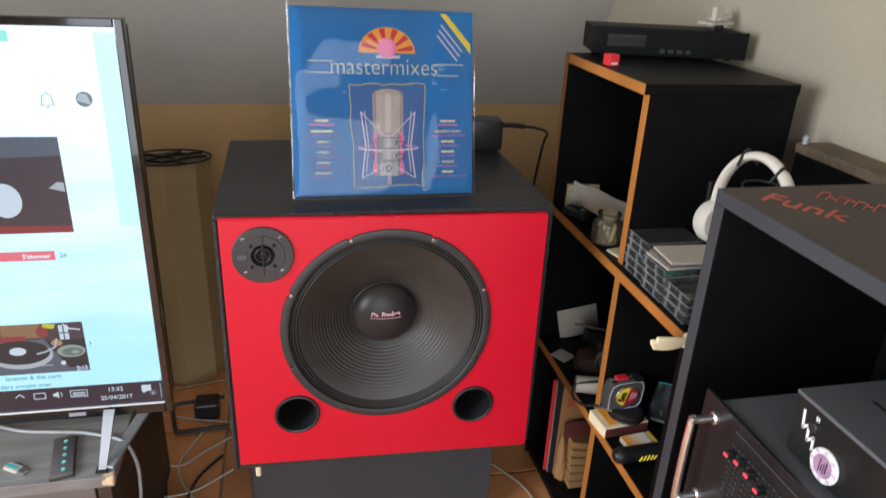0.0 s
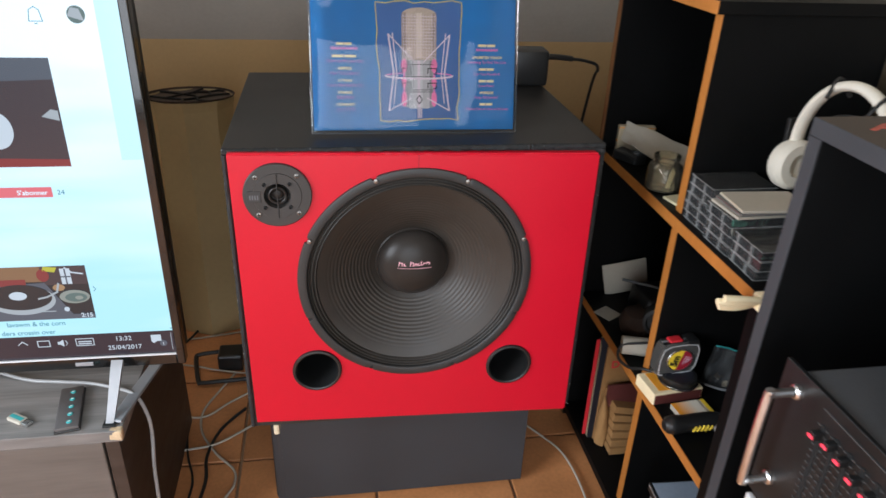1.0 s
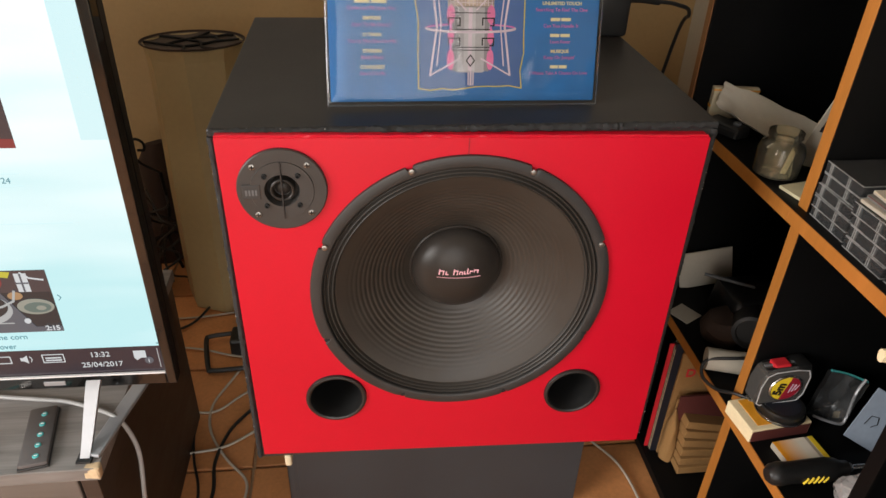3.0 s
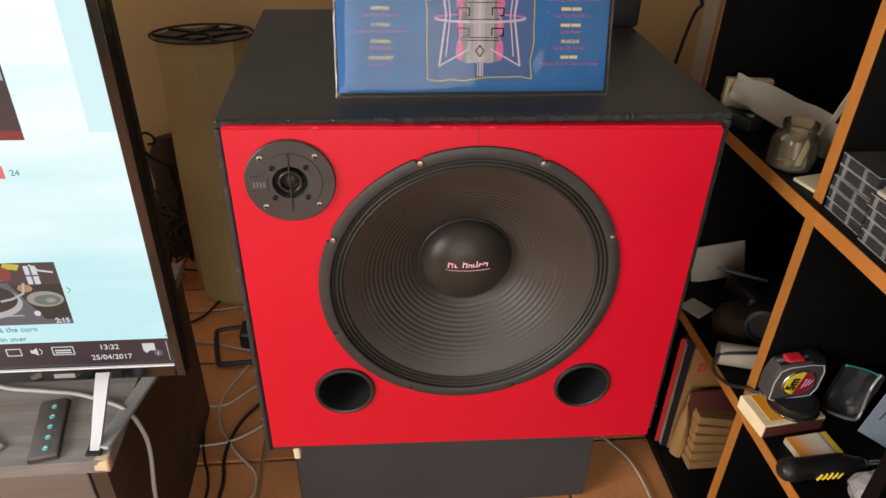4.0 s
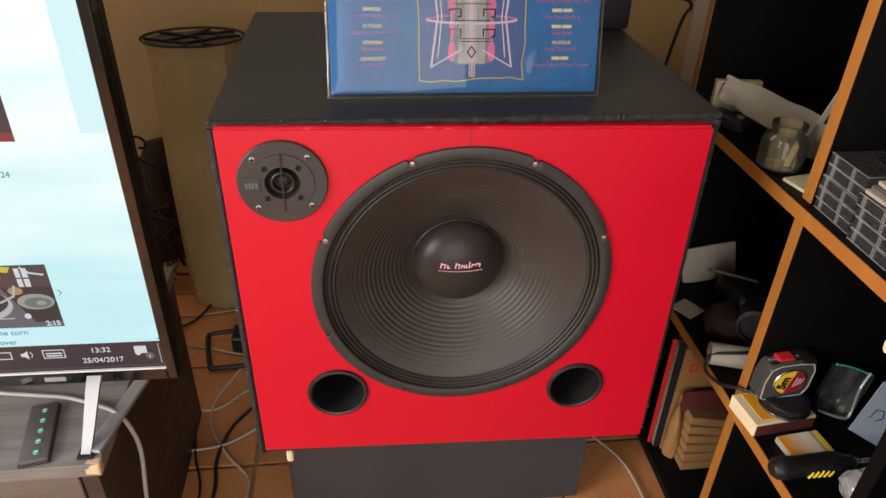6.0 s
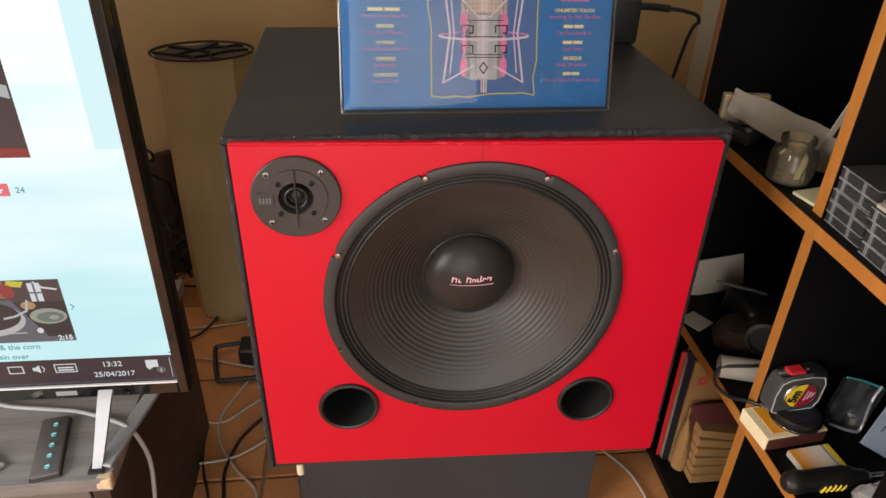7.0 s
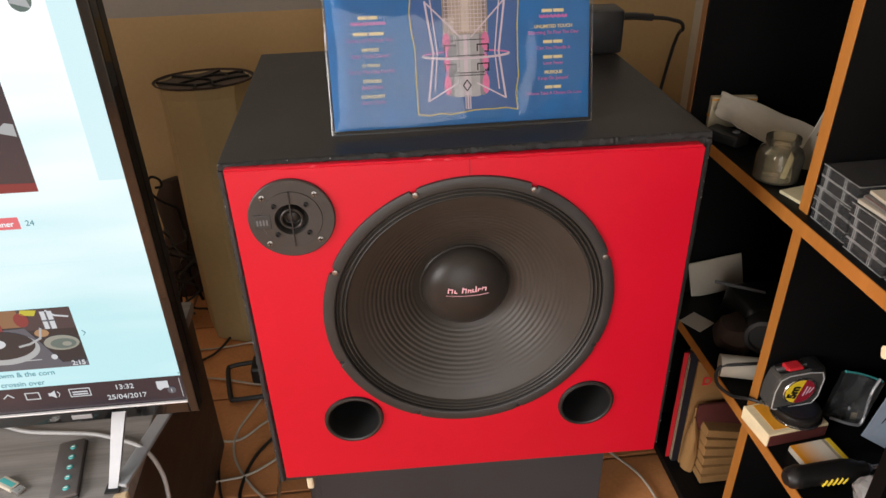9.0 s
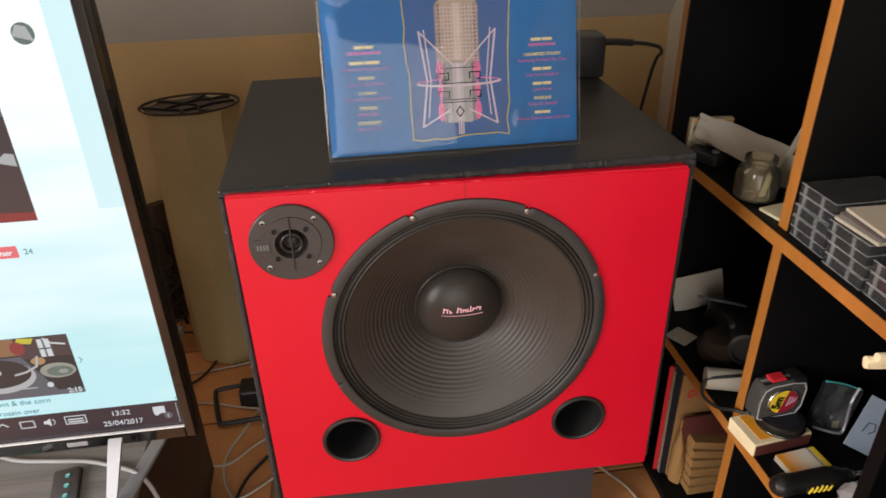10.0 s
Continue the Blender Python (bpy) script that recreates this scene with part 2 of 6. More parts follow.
def fade():
    """Printed card that fades from amber to white along its length."""
    m = mat("amber_fading_print", (0.85, 0.36, 0.02), 0.5, bump=0)
    n, l = m.node_tree.nodes, m.node_tree.links
    tc, sx, rp = n.new("ShaderNodeTexCoord"), n.new("ShaderNodeSeparateXYZ"), n.new("ShaderNodeValToRGB")
    l.new(tc.outputs["Generated"], sx.inputs[0])
    l.new(sx.outputs[0], rp.inputs[0])
    rp.color_ramp.elements[0].color, rp.color_ramp.elements[0].position = (0.88, 0.36, 0.02, 1), 0.1
    rp.color_ramp.elements[1].color, rp.color_ramp.elements[1].position = (0.85, 0.80, 0.68, 1), 0.75
    l.new(rp.outputs[0], n["Principled BSDF"].inputs["Base Color"])
    return m


M["fadeprint"] = fade()


# tile: colour differs from piece to piece
def tile_mat():
    m = mat("terracotta_tile", (0.50, 0.215, 0.078), 0.38, var=0.30, big=7, fine=120, bump=0.12, dist=0.001)
    n, l = m.node_tree.nodes, m.node_tree.links
    b = n["Principled BSDF"]
    src = b.inputs["Base Color"].links[0].from_socket
    oi, mr, hs = n.new("ShaderNodeObjectInfo"), n.new("ShaderNodeMapRange"), n.new("ShaderNodeHueSaturation")
    mr.inputs[3].default_value, mr.inputs[4].default_value = 0.82, 1.15
    l.new(oi.outputs["Random"], mr.inputs[0])
    l.new(mr.outputs[0], hs.inputs["Value"])
    l.new(src, hs.inputs["Color"])
    l.new(hs.outputs[0], b.inputs["Base Color"])
    return m


M["tile"] = tile_mat()


# the lit page: white above, pale cyan towards the foot, with soft cloudy bands
def page_mat():
    m = glow("lit_web_page", (1, 1, 1), 1.08)
    n, l = m.node_tree.nodes, m.node_tree.links
    tc, sp, no, ad, rp = n.new("ShaderNodeTexCoord"), n.new("ShaderNodeSeparateXYZ"), n.new("ShaderNodeTexNoise"), n.new("ShaderNodeMath"), n.new("ShaderNodeValToRGB")
    mp = n.new("ShaderNodeMapping")
    mp.inputs["Scale"].default_value = (1.2, 1, 6.5)
    l.new(tc.outputs["Object"], mp.inputs[0])
    l.new(tc.outputs["Object"], sp.inputs[0])
    l.new(mp.outputs[0], no.inputs[0])
    no.inputs["Scale"].default_value, no.inputs["Detail"].default_value = 3.0, 1.5
    ad.operation = "MULTIPLY_ADD"
    l.new(no.outputs[0], ad.inputs[0])
    ad.inputs[1].default_value = 0.42
    l.new(sp.outputs[2], ad.inputs[2])
    e = rp.color_ramp.elements
    e[0].position, e[1].position = 0.38, 0.80
    e[0].color, e[1].color = (0.47, 0.77, 0.80, 1), (0.93, 1.0, 1.0, 1)
    l.new(ad.outputs[0], rp.inputs[0])
    l.new(rp.outputs[0], n["Principled BSDF"].inputs["Emission Color"])
    return m


M["page_wide"] = page_mat()


# ---------- mesh helpers ----------
NUDGE = Vector((0, 0, 0))  # moves a whole shelf of things together

def thing(name, label, category, at=(0, 0, 0), turn=(0, 0, 0), group="", kind=""):
    ob = new(name)
    ob.empty_display_size = 0.05
    ob.matrix_basis = Matrix.Translation(NUDGE) @ pose(*at, *turn)
    return tagged(ob, label, category, group, kind)


def part(name, bm, material, parent=None, label="", smooth=False):
    me = bpy.data.meshes.new(name)
    bmesh.ops.recalc_face_normals(bm, faces=bm.faces)
    if smooth:
        for f in bm.faces:
            f.smooth = True
    bm.to_mesh(me)
    bm.free()
    me.materials.append(material)
    if smooth:
        me.set_sharp_from_angle(angle=radians(35))
    ob = new(name, me)
    if parent is not None:
        ob.parent = parent
    return tagged(ob, label)


def box(x0, x1, y0, y1, z0, z1, bev=0.0, bm=None, m=None):
    t = bmesh.new()
    bmesh.ops.create_cube(t, size=1)
    for v in t.verts:
        v.co = Vector(((x0 + x1) / 2 + v.co.x * (x1 - x0), (y0 + y1) / 2 + v.co.y * (y1 - y0), (z0 + z1) / 2 + v.co.z * (z1 - z0)))
    if bev:
        bmesh.ops.bevel(t, geom=list(t.edges), offset=bev, segments=2, affect="EDGES", profile=0.5)
    if m is not None:
        bmesh.ops.transform(t, matrix=m, verts=t.verts)
    return join(bm, t)


def join(bm, t):
    if bm is None:
        return t
    me = bpy.data.meshes.new("tmp")
    t.to_mesh(me)
    t.free()
    bm.from_mesh(me)
    bpy.data.meshes.remove(me)
    return bm


FRONT = pose(0, 0, 0, 90)  # turns a z-axis shape to face -y


def lathe(profile, seg=64, m=None, bm=None, close=False, wob=None):
    """Turns (radius, height) pairs round z."""
    t = bmesh.new()
    rings = []
    for r, h in profile:
        if r < 1e-6:
            rings.append([t.verts.new((0, 0, h))])
        else:
            ring = []
            for i in range(seg):
                a = 2 * math.pi * i / seg
                k = wob(a, r) if wob else r
                ring.append(t.verts.new((k * math.cos(a), k * math.sin(a), h)))
            rings.append(ring)
    pairs = list(zip(rings, rings[1:])) + ([(rings[-1], rings[0])] if close else [])
    for p, q in pairs:
        for i in range(seg):
            j = (i + 1) % seg
            vs = [p[i % len(p)], p[j % len(p)], q[j % len(q)], q[i % len(q)]]
            vs = list(dict.fromkeys(vs))
            if len(vs) > 2:
                t.faces.new(vs)
    if m is not None:
        bmesh.ops.transform(t, matrix=m, verts=t.verts)
    return join(bm, t)


def tube(points, r, seg=8, steps=6, bm=None):
    """A round cord through the points, smoothed."""
    p = [Vector(q) for q in points]
    path = []
    for i in range(len(p) - 1):
        a, b, c, d = p[max(i - 1, 0)], p[i], p[i + 1], p[min(i + 2, len(p) - 1)]
        for k in range(steps):
            u = k / steps
            path.append(0.5 * (2 * b + (c - a) * u + (2 * a - 5 * b + 4 * c - d) * u * u + (3 * b - a - 3 * c + d) * u ** 3))
    path.append(p[-1])
    t = bmesh.new()
    rings = []
    up = Vector((0.13, 0.21, 0.97))
    for i, q in enumerate(path):
        w = (path[min(i + 1, len(path) - 1)] - path[max(i - 1, 0)])
        w = w.normalized() if w.length > 1e-9 else Vector((1, 0, 0))
        s = w.cross(up)
        s = s.normalized() if s.length > 1e-4 else w.orthogonal().normalized()
        n = s.cross(w)
        rings.append([t.verts.new(q + r * (math.cos(2 * math.pi * k / seg) * s + math.sin(2 * math.pi * k / seg) * n)) for k in range(seg)])
    for a, b in zip(rings, rings[1:]):
        for k in range(seg):
            t.faces.new((a[k], a[(k + 1) % seg], b[(k + 1) % seg], b[k]))
    t.faces.new(rings[0])
    t.faces.new(rings[-1][::-1])
    return join(bm, t)


def flat(points, y, depth=0.0006, bm=None):
    """A thin plate in the xz plane, its face at y towards -y."""
    t = bmesh.new()
    a = [t.verts.new((x, y, z)) for x, z in points]
    b = [t.verts.new((x, y + depth, z)) for x, z in points]
    t.faces.new(a)
    t.faces.new(b[::-1])
    for i in range(len(a)):
        j = (i + 1) % len(a)
        t.faces.new((a[i], b[i], b[j], a[j]))
    return join(bm, t)


def rect(x0, x1, z0, z1, y, depth=0.0006, bm=None):
    return flat([(x0, z0), (x1, z0), (x1, z1), (x0, z1)], y, depth, bm)


def disc(cx, cz, rx, rz, y, seg=32, bm=None, a0=0, a1=360):
    n = seg if a1 - a0 < 360 else seg - 1
    return flat([(cx + rx * math.cos(radians(a0 + (a1 - a0) * i / seg)), cz + rz * math.sin(radians(a0 + (a1 - a0) * i / seg))) for i in range(n + 1)], y, bm=bm)


def stroke(points, w, y, bm=None):
    """A line of width w drawn in the xz plane."""
    bm = bm or bmesh.new()
    for (x0, z0), (x1, z1) in zip(points, points[1:]):
        dx, dz = x1 - x0, z1 - z0
        k = math.hypot(dx, dz) or 1
        ox, oz = -dz / k * w / 2, dx / k * w / 2
        ex, ez = dx / k * w * 0.3, dz / k * w * 0.3
        flat([(x0 + ox - ex, z0 + oz - ez), (x0 - ox - ex, z0 - oz - ez), (x1 - ox + ex, z1 - oz + ez), (x1 + ox + ex, z1 + oz + ez)], y, bm=bm)
    return bm


def words(s, size, m, material, parent, label="", align="LEFT", bold=0.0, name="lettering", squeeze=1.0):
    """Lettering in the built-in font, as a thin mesh at the pose m."""
    cu = bpy.data.curves.new(name, "FONT")
    cu.body, cu.size, cu.align_x, cu.extrude, cu.offset, cu.space_character = s, size, align, 0.0003, bold, 1.0
    tmp = bpy.data.objects.new(name, cu)
    me = bpy.data.meshes.new_from_object(tmp)
    bpy.data.objects.remove(tmp)
    bpy.data.curves.remove(cu)
    me.transform(m @ Matrix.Diagonal((squeeze, 1, 1, 1)))
    me.materials.clear()
    me.materials.append(material)
    ob = new(name, me)
    ob.parent = parent
    return tagged(ob, label)


def crumple(bm, amount, scale, seed=0.0):
    for v in bm.verts:
        q = v.co * scale + Vector((seed, seed * 1.7, seed * 0.3))
        v.co += amount * noise.noise_vector(q)
    return bm


def sheet(w, d, nx=14, ny=14, fn=None):
    """A subdivided sheet w by d, bent by fn(u, v) -> (x, y, z), with u and v in 0..1."""
    t = bmesh.new()
    g = [[t.verts.new(fn(i / nx, j / ny) if fn else (w * (i / nx - 0.5), d * (j / ny - 0.5), 0)) for j in range(ny + 1)] for i in range(nx + 1)]
    for i in range(nx):
        for j in range(ny):
            t.faces.new((g[i][j], g[i + 1][j], g[i + 1][j + 1], g[i][j + 1]))
    return t


def solid(bm, thick):
    bmesh.ops.recalc_face_normals(bm, faces=bm.faces)
    bmesh.ops.solidify(bm, geom=list(bm.faces), thickness=thick)
    return bm


# ---------- the room ----------
X0, X1, Y0, Y1, H = -2.4, 0.802, -2.8, 1.2, 2.4


def glazing(name, label, width, hh, m):
    """A two-leaf window or glazed door."""
    win = thing(name, label, "window", kind="structure")
    win.matrix_basis = m
    hw = width / 2
    bm = box(-hw, -hw + 0.05, -0.03, 0.03, 0, hh, 0.003)
    box(hw - 0.05, hw, -0.03, 0.03, 0, hh, 0.003, bm)
    box(-hw + 0.05, hw - 0.05, -0.03, 0.03, 0, 0.05, 0.003, bm)
    box(-hw + 0.05, hw - 0.05, -0.03, 0.03, hh - 0.05, hh, 0.003, bm)
    box(-0.03, 0.03, -0.03, 0.03, 0.05, hh - 0.05, 0.003, bm)
    part("window_frame", bm, M["skirt"], win)
    for a, b in ((-hw + 0.05, -0.03), (0.03, hw - 0.05)):
        p = part("pane", box(a, b, -0.003, 0.003, 0.05, hh - 0.05), M["pane"], win)
        p.visible_shadow = False


def room():
    fl = part("floor", box(X0, X1, Y0, Y1, -0.06, -0.006), M["grout"])
    tagged(fl, "terracotta tiled floor with dark joints", "floor", kind="structure")
    s = 0.30
    tm = box(-s / 2 + 0.003, s / 2 - 0.003, -s / 2 + 0.003, s / 2 - 0.003, -0.010, 0.0, 0.0025)
    first = part("tile", tm, M["tile"], fl)
    nx, ny = 11, 14
    for i in range(nx):
        for j in range(ny):
            ob = first if i == j == 0 else new("tile", first.data)
            ob.parent = fl
            ob.matrix_basis = pose(X1 - 0.118 - s * i, Y1 - 0.17 - s * j, random.uniform(-0.0008, 0.0008), random.uniform(-0.15, 0.15), random.uniform(-0.15, 0.15), 90 * random.randint(0, 3))
    w = part("wall_north", box(X0, X1, Y1, Y1 + 0.12, -0.06, 0.762), M["wall"])
    tagged(w, "low ochre plastered wall behind the speaker", "wall", kind="structure")
    w = part("wall_east", box(X1, X1 + 0.12, Y0, Y1 + 0.12, -0.06, H), M["cream"])
    tagged(w, "cream plastered wall behind the bookcase", "wall", kind="structure")
    a0, a1, b0, b1 = -2.05, -0.65, 0.70, 2.0
    bm = box(X0 - 0.12, X0, Y0, a0, -0.06, H)
    box(X0 - 0.12, X0, a1, Y1 + 0.12, -0.06, H, bm=bm)
    box(X0 - 0.12, X0, a0, a1, -0.06, b0, bm=bm)
    box(X0 - 0.12, X0, a0, a1, b1, H, bm=bm)
    w = part("wall_west", bm, M["cream"])
    tagged(w, "cream plastered side wall of the room", "wall", kind="structure")
    # window wall behind the camera, with its opening
    wx0, wx1, wz0, wz1 = -1.35, 0.65, 0.02, 2.08
    bm = box(X0, wx0, Y0 - 0.2, Y0, -0.06, H)
    box(wx1, X1, Y0 - 0.2, Y0, -0.06, H, bm=bm)
    box(wx0, wx1, Y0 - 0.2, Y0, -0.06, wz0, bm=bm)
    box(wx0, wx1, Y0 - 0.2, Y0, wz1, H, bm=bm)
    tagged(part("wall_south", bm, M["cream"]), "cream plastered wall with a window", "wall", kind="structure")
    glazing("window_1", "white framed glazed door letting in daylight", wx1 - wx0, wz1 - wz0, pose((wx0 + wx1) / 2, Y0 - 0.1, wz0))
    glazing("window_2", "white framed window letting in daylight", a1 - a0, b1 - b0, pose(X0 - 0.06, (a0 + a1) / 2, b0, 0, 0, 90))
    # sloping ceiling from the low wall, then the flat one
    bm = bmesh.new()
    yk = Y1 - (H - 0.762) / math.tan(radians(58))
    for pts in ([(Y1, 0.762), (yk, H), (yk, H + 0.1), (Y1 + 0.12, 0.762 + 0.1)],):
        a = [bm.verts.new((X0, y, z)) for y, z in pts]
        b = [bm.verts.new((X1, y, z)) for y, z in pts]
        bm.faces.new(a)
        bm.faces.new(b[::-1])
        for i in range(4):
            bm.faces.new((a[i], b[i], b[(i + 1) % 4], a[(i + 1) % 4]))
    tagged(part("ceiling_slope", bm, M["slope"]), "grey-white plastered sloping ceiling", "ceiling", kind="structure")
    tagged(part("ceiling", box(X0, X1, Y0 - 0.2, yk, H, H + 0.1), M["slope"]), "plain white plastered ceiling", "ceiling", kind="structure")
    tagged(part("baseboard", box(X0, X1 - 0.001, Y1 - 0.014, Y1 - 0.001, 0.0, 0.075, 0.002), M["skirt"]), "white painted skirting board", "baseboard", kind="structure")


room()


# ---------- the loudspeaker ----------
def loudspeaker():
    T = thing("loudspeaker", "large black loudspeaker with a bright red front", "loudspeaker", (0, 0, 0.327))
    z0, z1, xl, xr, yf, yb = 0.0, 0.511, -0.293, 0.283, 0.014, 0.475
    t = 0.020
    part("top_panel", box(xl, xr, yf, yb, z1 - t, z1, 0.0025), M["vinyl"], T, "scuffed black vinyl top")
    part("bottom_panel", box(xl, xr, yf, yb, z0, z0 + t, 0.002), M["vinyl"], T)
    part("side_panel", box(xl, xl + t, yf + 0.0006, yb, z0 + t, z1 - t, 0.002), M["vinyl"], T)
    part("side_panel", box(xr - t, xr, yf + 0.0006, yb, z0 + t, z1 - t, 0.002), M["vinyl"], T)
    part("back_panel", box(xl + t, xr - t, yb - t, yb - 0.001, z0 + t, z1 - t), M["vinyl"], T)
    # frayed covering along the front edges
    rnd = random.Random(4)
    for name, a, b in (("top", (xl + 0.002, yf, z1 - 0.004), (xr - 0.002, yf, z1 - 0.004)), ("side", (xl + 0.004, yf, z0 + 0.003), (xl + 0.004, yf, z1 - 0.008)), ("side", (xr - 0.004, yf, z0 + 0.003), (xr - 0.004, yf, z1 - 0.008))):
        pts = [Vector(a).lerp(Vector(b), i / 60) for i in range(61)]
        bm = tube(pts, 0.0042 if name == "top" else 0.0040, 8, 3)
        for v in bm.verts:
            v.co += (0.0012 * noise.noise_vector(v.co * 90) + 0.0018 * noise.noise_vector(v.co * 420)) * (1.0 if name == "top" else 0.55)
        part("edge_covering", bm, M["torn"], T, "frayed black edge covering", True)
    # pale worn specks where the covering has rubbed through
    bm = bmesh.new()
    for k in range(70):
        d, u = rnd.uniform(0.0002, 0.0006), rnd.random()
        if k < 42:
            x, y, z = xl + (xr - xl) * u, yf - 0.0032 + rnd.uniform(0, 0.004), z1 - 0.0012 + rnd.uniform(-0.004, 0.0008)
        else:
            x, y, z = (xr - 0.0015 if k % 2 else xl + 0.0015), yf - 0.0040 + rnd.uniform(0, 0.004), z0 + (z1 - z0) * u
        box(x - d * rnd.uniform(1, 3), x + d, y - d, y + d, z - d, z + d, 0, bm)
    tagged(part("edge_wear", bm, M["gwire"], T), "pale rubbed specks along the edges", kind="stuff")
    # front board with openings for the woofer and the two ports
    cx, cz, rw = -0.0092, 0.2942, 0.179
    ports = [(-0.174, 0.1245), (0.157, 0.1115)]
    t2 = bmesh.new()

    def loop(pts):
        vs = [t2.verts.new((x, 0, z)) for x, z in pts]
        for i in range(len(vs)):
            t2.edges.new((vs[i], vs[(i + 1) % len(vs)]))
    loop([(-0.2830, 0.5085), (-0.2836, 0.505), (-0.2805, 0.022), (0.268, 0.0005), (0.2727, 0.0015), (0.2695, 0.496), (0.2665, 0.4995)])
    loop([(cx + rw * math.cos(a * math.pi / 48), cz + rw * math.sin(a * math.pi / 48)) for a in range(96)])
    loop([(-0.217 + 0.030 * math.cos(a * math.pi / 24), 0.445 + 0.030 * math.sin(a * math.pi / 24)) for a in range(48)])
    for px, pz in ports:
        loop([(px + 0.0352 * math.cos(a * math.pi / 24), pz + 0.0352 * math.sin(a * math.pi / 24)) for a in range(48)])
    bmesh.ops.triangle_fill(t2, use_beauty=True, use_dissolve=False, edges=list(t2.edges))
    ex = bmesh.ops.extrude_face_region(t2, geom=list(t2.faces))
    bmesh.ops.translate(t2, vec=(0, 0.0138, 0), verts=[v for v in ex["geom"] if isinstance(v, bmesh.types.BMVert)])
    part("front_board", t2, M["red"], T, "bright red painted front board")
    lip = [Vector((-0.2825, 0.0012, 0.5078)).lerp(Vector((0.2665, 0.0012, 0.4985)), i / 90) for i in range(91)]
    bm = tube(lip, 0.0022, 8, 2)
    for v in bm.verts:
        v.co += 0.0008 * noise.noise_vector(v.co * 90) + 0.0005 * noise.noise_vector(v.co * 400)
    part("paint_edge", bm, M["red"], T, "thick uneven lip of red paint", True)
    part("seam", box(-0.0105, -0.0098, -0.0004, 0.004, 0.478, 0.5025, 0), M["maroon"], T, "fine dark crack in the paint")
    # woofer: the frame is its body, the cone, cap and screws sit in it
    k = 0.9655
    at = pose(cx, 0, cz, 90) @ Matrix.Diagonal((k, k, k, 1))
    notch = [math.radians(22.5 - 1.6 + 45 * k) for k in range(8)]

    def wob(a, r):
        if r < 0.186:
            return r
        d = min(abs((a - b + math.pi) % (2 * math.pi) - math.pi) for b in notch)
        return r - 0.0085 * max(0.0, min(1.0, (0.022 - d) / 0.009))
    prof = [(0.1795, -0.002), (0.1795, 0.0030), (0.1802, 0.0040), (0.1815, 0.0046), (0.1928, 0.0046), (0.1943, 0.0038), (0.1948, 0.0004)]
    W = part("woofer", lathe(prof, 256, at, wob=wob), M["frame"], T, "round black woofer in a stamped frame", True)
    # rolled surround with three ridges
    pr = [(0.1798, 0.0005)]
    for i in range(37):
        u = i / 36
        pr.append((0.1794 - 0.0160 * u, -0.0008 + 0.0022 * math.cos(u * 6 * math.pi + math.pi) - 0.0022 * u))
    part("surround", lathe(pr, 128, at), M["surround"], W, "ridged black cloth surround", True)
    pc = []
    for i in range(169):
        u = i / 168
        r = 0.1635 - (0.1635 - 0.064) * u
        depth = -0.0042 - 0.0573 * u ** 1.12
        rib = 0.00036 * math.sin(u * 2 * math.pi * 17) * min(1.0, max(0.0, (u - 0.10) / 0.3)) * min(1.0, max(0.0, (0.95 - u) / 0.1))
        pc.append((r, depth + rib))
    part("cone", lathe(pc, 128, at), M["cone"], W, "ribbed black paper cone", True)
    pd = [(0.0650, -0.0630), (0.0640, -0.0590), (0.0626, -0.0580), (0.0614, -0.0587)]
    for i in range(17):
        a = i / 16 * math.pi / 2
        pd.append((0.0612 * math.cos(a), -0.0587 + 0.034 * math.sin(a)))
    cap = part("dust_cap", lathe(pd, 96, at), M["cap"], W, "domed satin black dust cap", True)
    # plain bars where the maker's mark stands, laid on the dome
    bm = bmesh.new()
    rnd = random.Random(9)

    def dome(x, z):
        q = 1 - (x * x + z * z) / 0.0592 ** 2
        return 0.0570 - 0.0331 * math.sqrt(max(q, 0)) - 0.0006
    x, up = -0.0270, 0.0075
    for wd, hh in ((0.0085, 0.0085), (0.005, 0.005), (0, 0), (0.0075, 0.009), (0.006, 0.0052), (0.004, 0.0052), (0.0035, 0.009), (0.0055, 0.0052), (0.008, 0.006)):
        if wd == 0:
            x += 0.005
            continue
        yy = dome(x + wd / 2, 0.005 + up)
        lean = pose(cx + x, yy, cz + 0.0012 + up + 0.02 * x, 0, 8, 0)
        box(0, 0.0013, -0.0004, 0.0012, 0, hh * 0.9, 0, bm, lean)
        box(0.0014, wd * 0.78, -0.0004, 0.0012, hh * (0.62 if wd > 0.005 else 0.0), hh * (0.62 if wd > 0.005 else 0.0) + 0.0014, 0, bm, lean)
        if wd > 0.0058:
            box(wd * 0.60, wd * 0.60 + 0.0012, -0.0004, 0.0012, 0, hh * 0.6, 0, bm, lean)
        x += wd
    for k in range(16):
        a = -0.029 + 0.056 * k / 16
        yy = dome(a, -0.0035 + up)
        box(cx + a, cx + a + 0.0039, yy - 0.0004, yy + 0.001, cz - 0.0038 + up, cz - 0.0034 + up, 0, bm)
    part("maker_mark", bm, M["pink"], cap, "pale pink maker's mark")
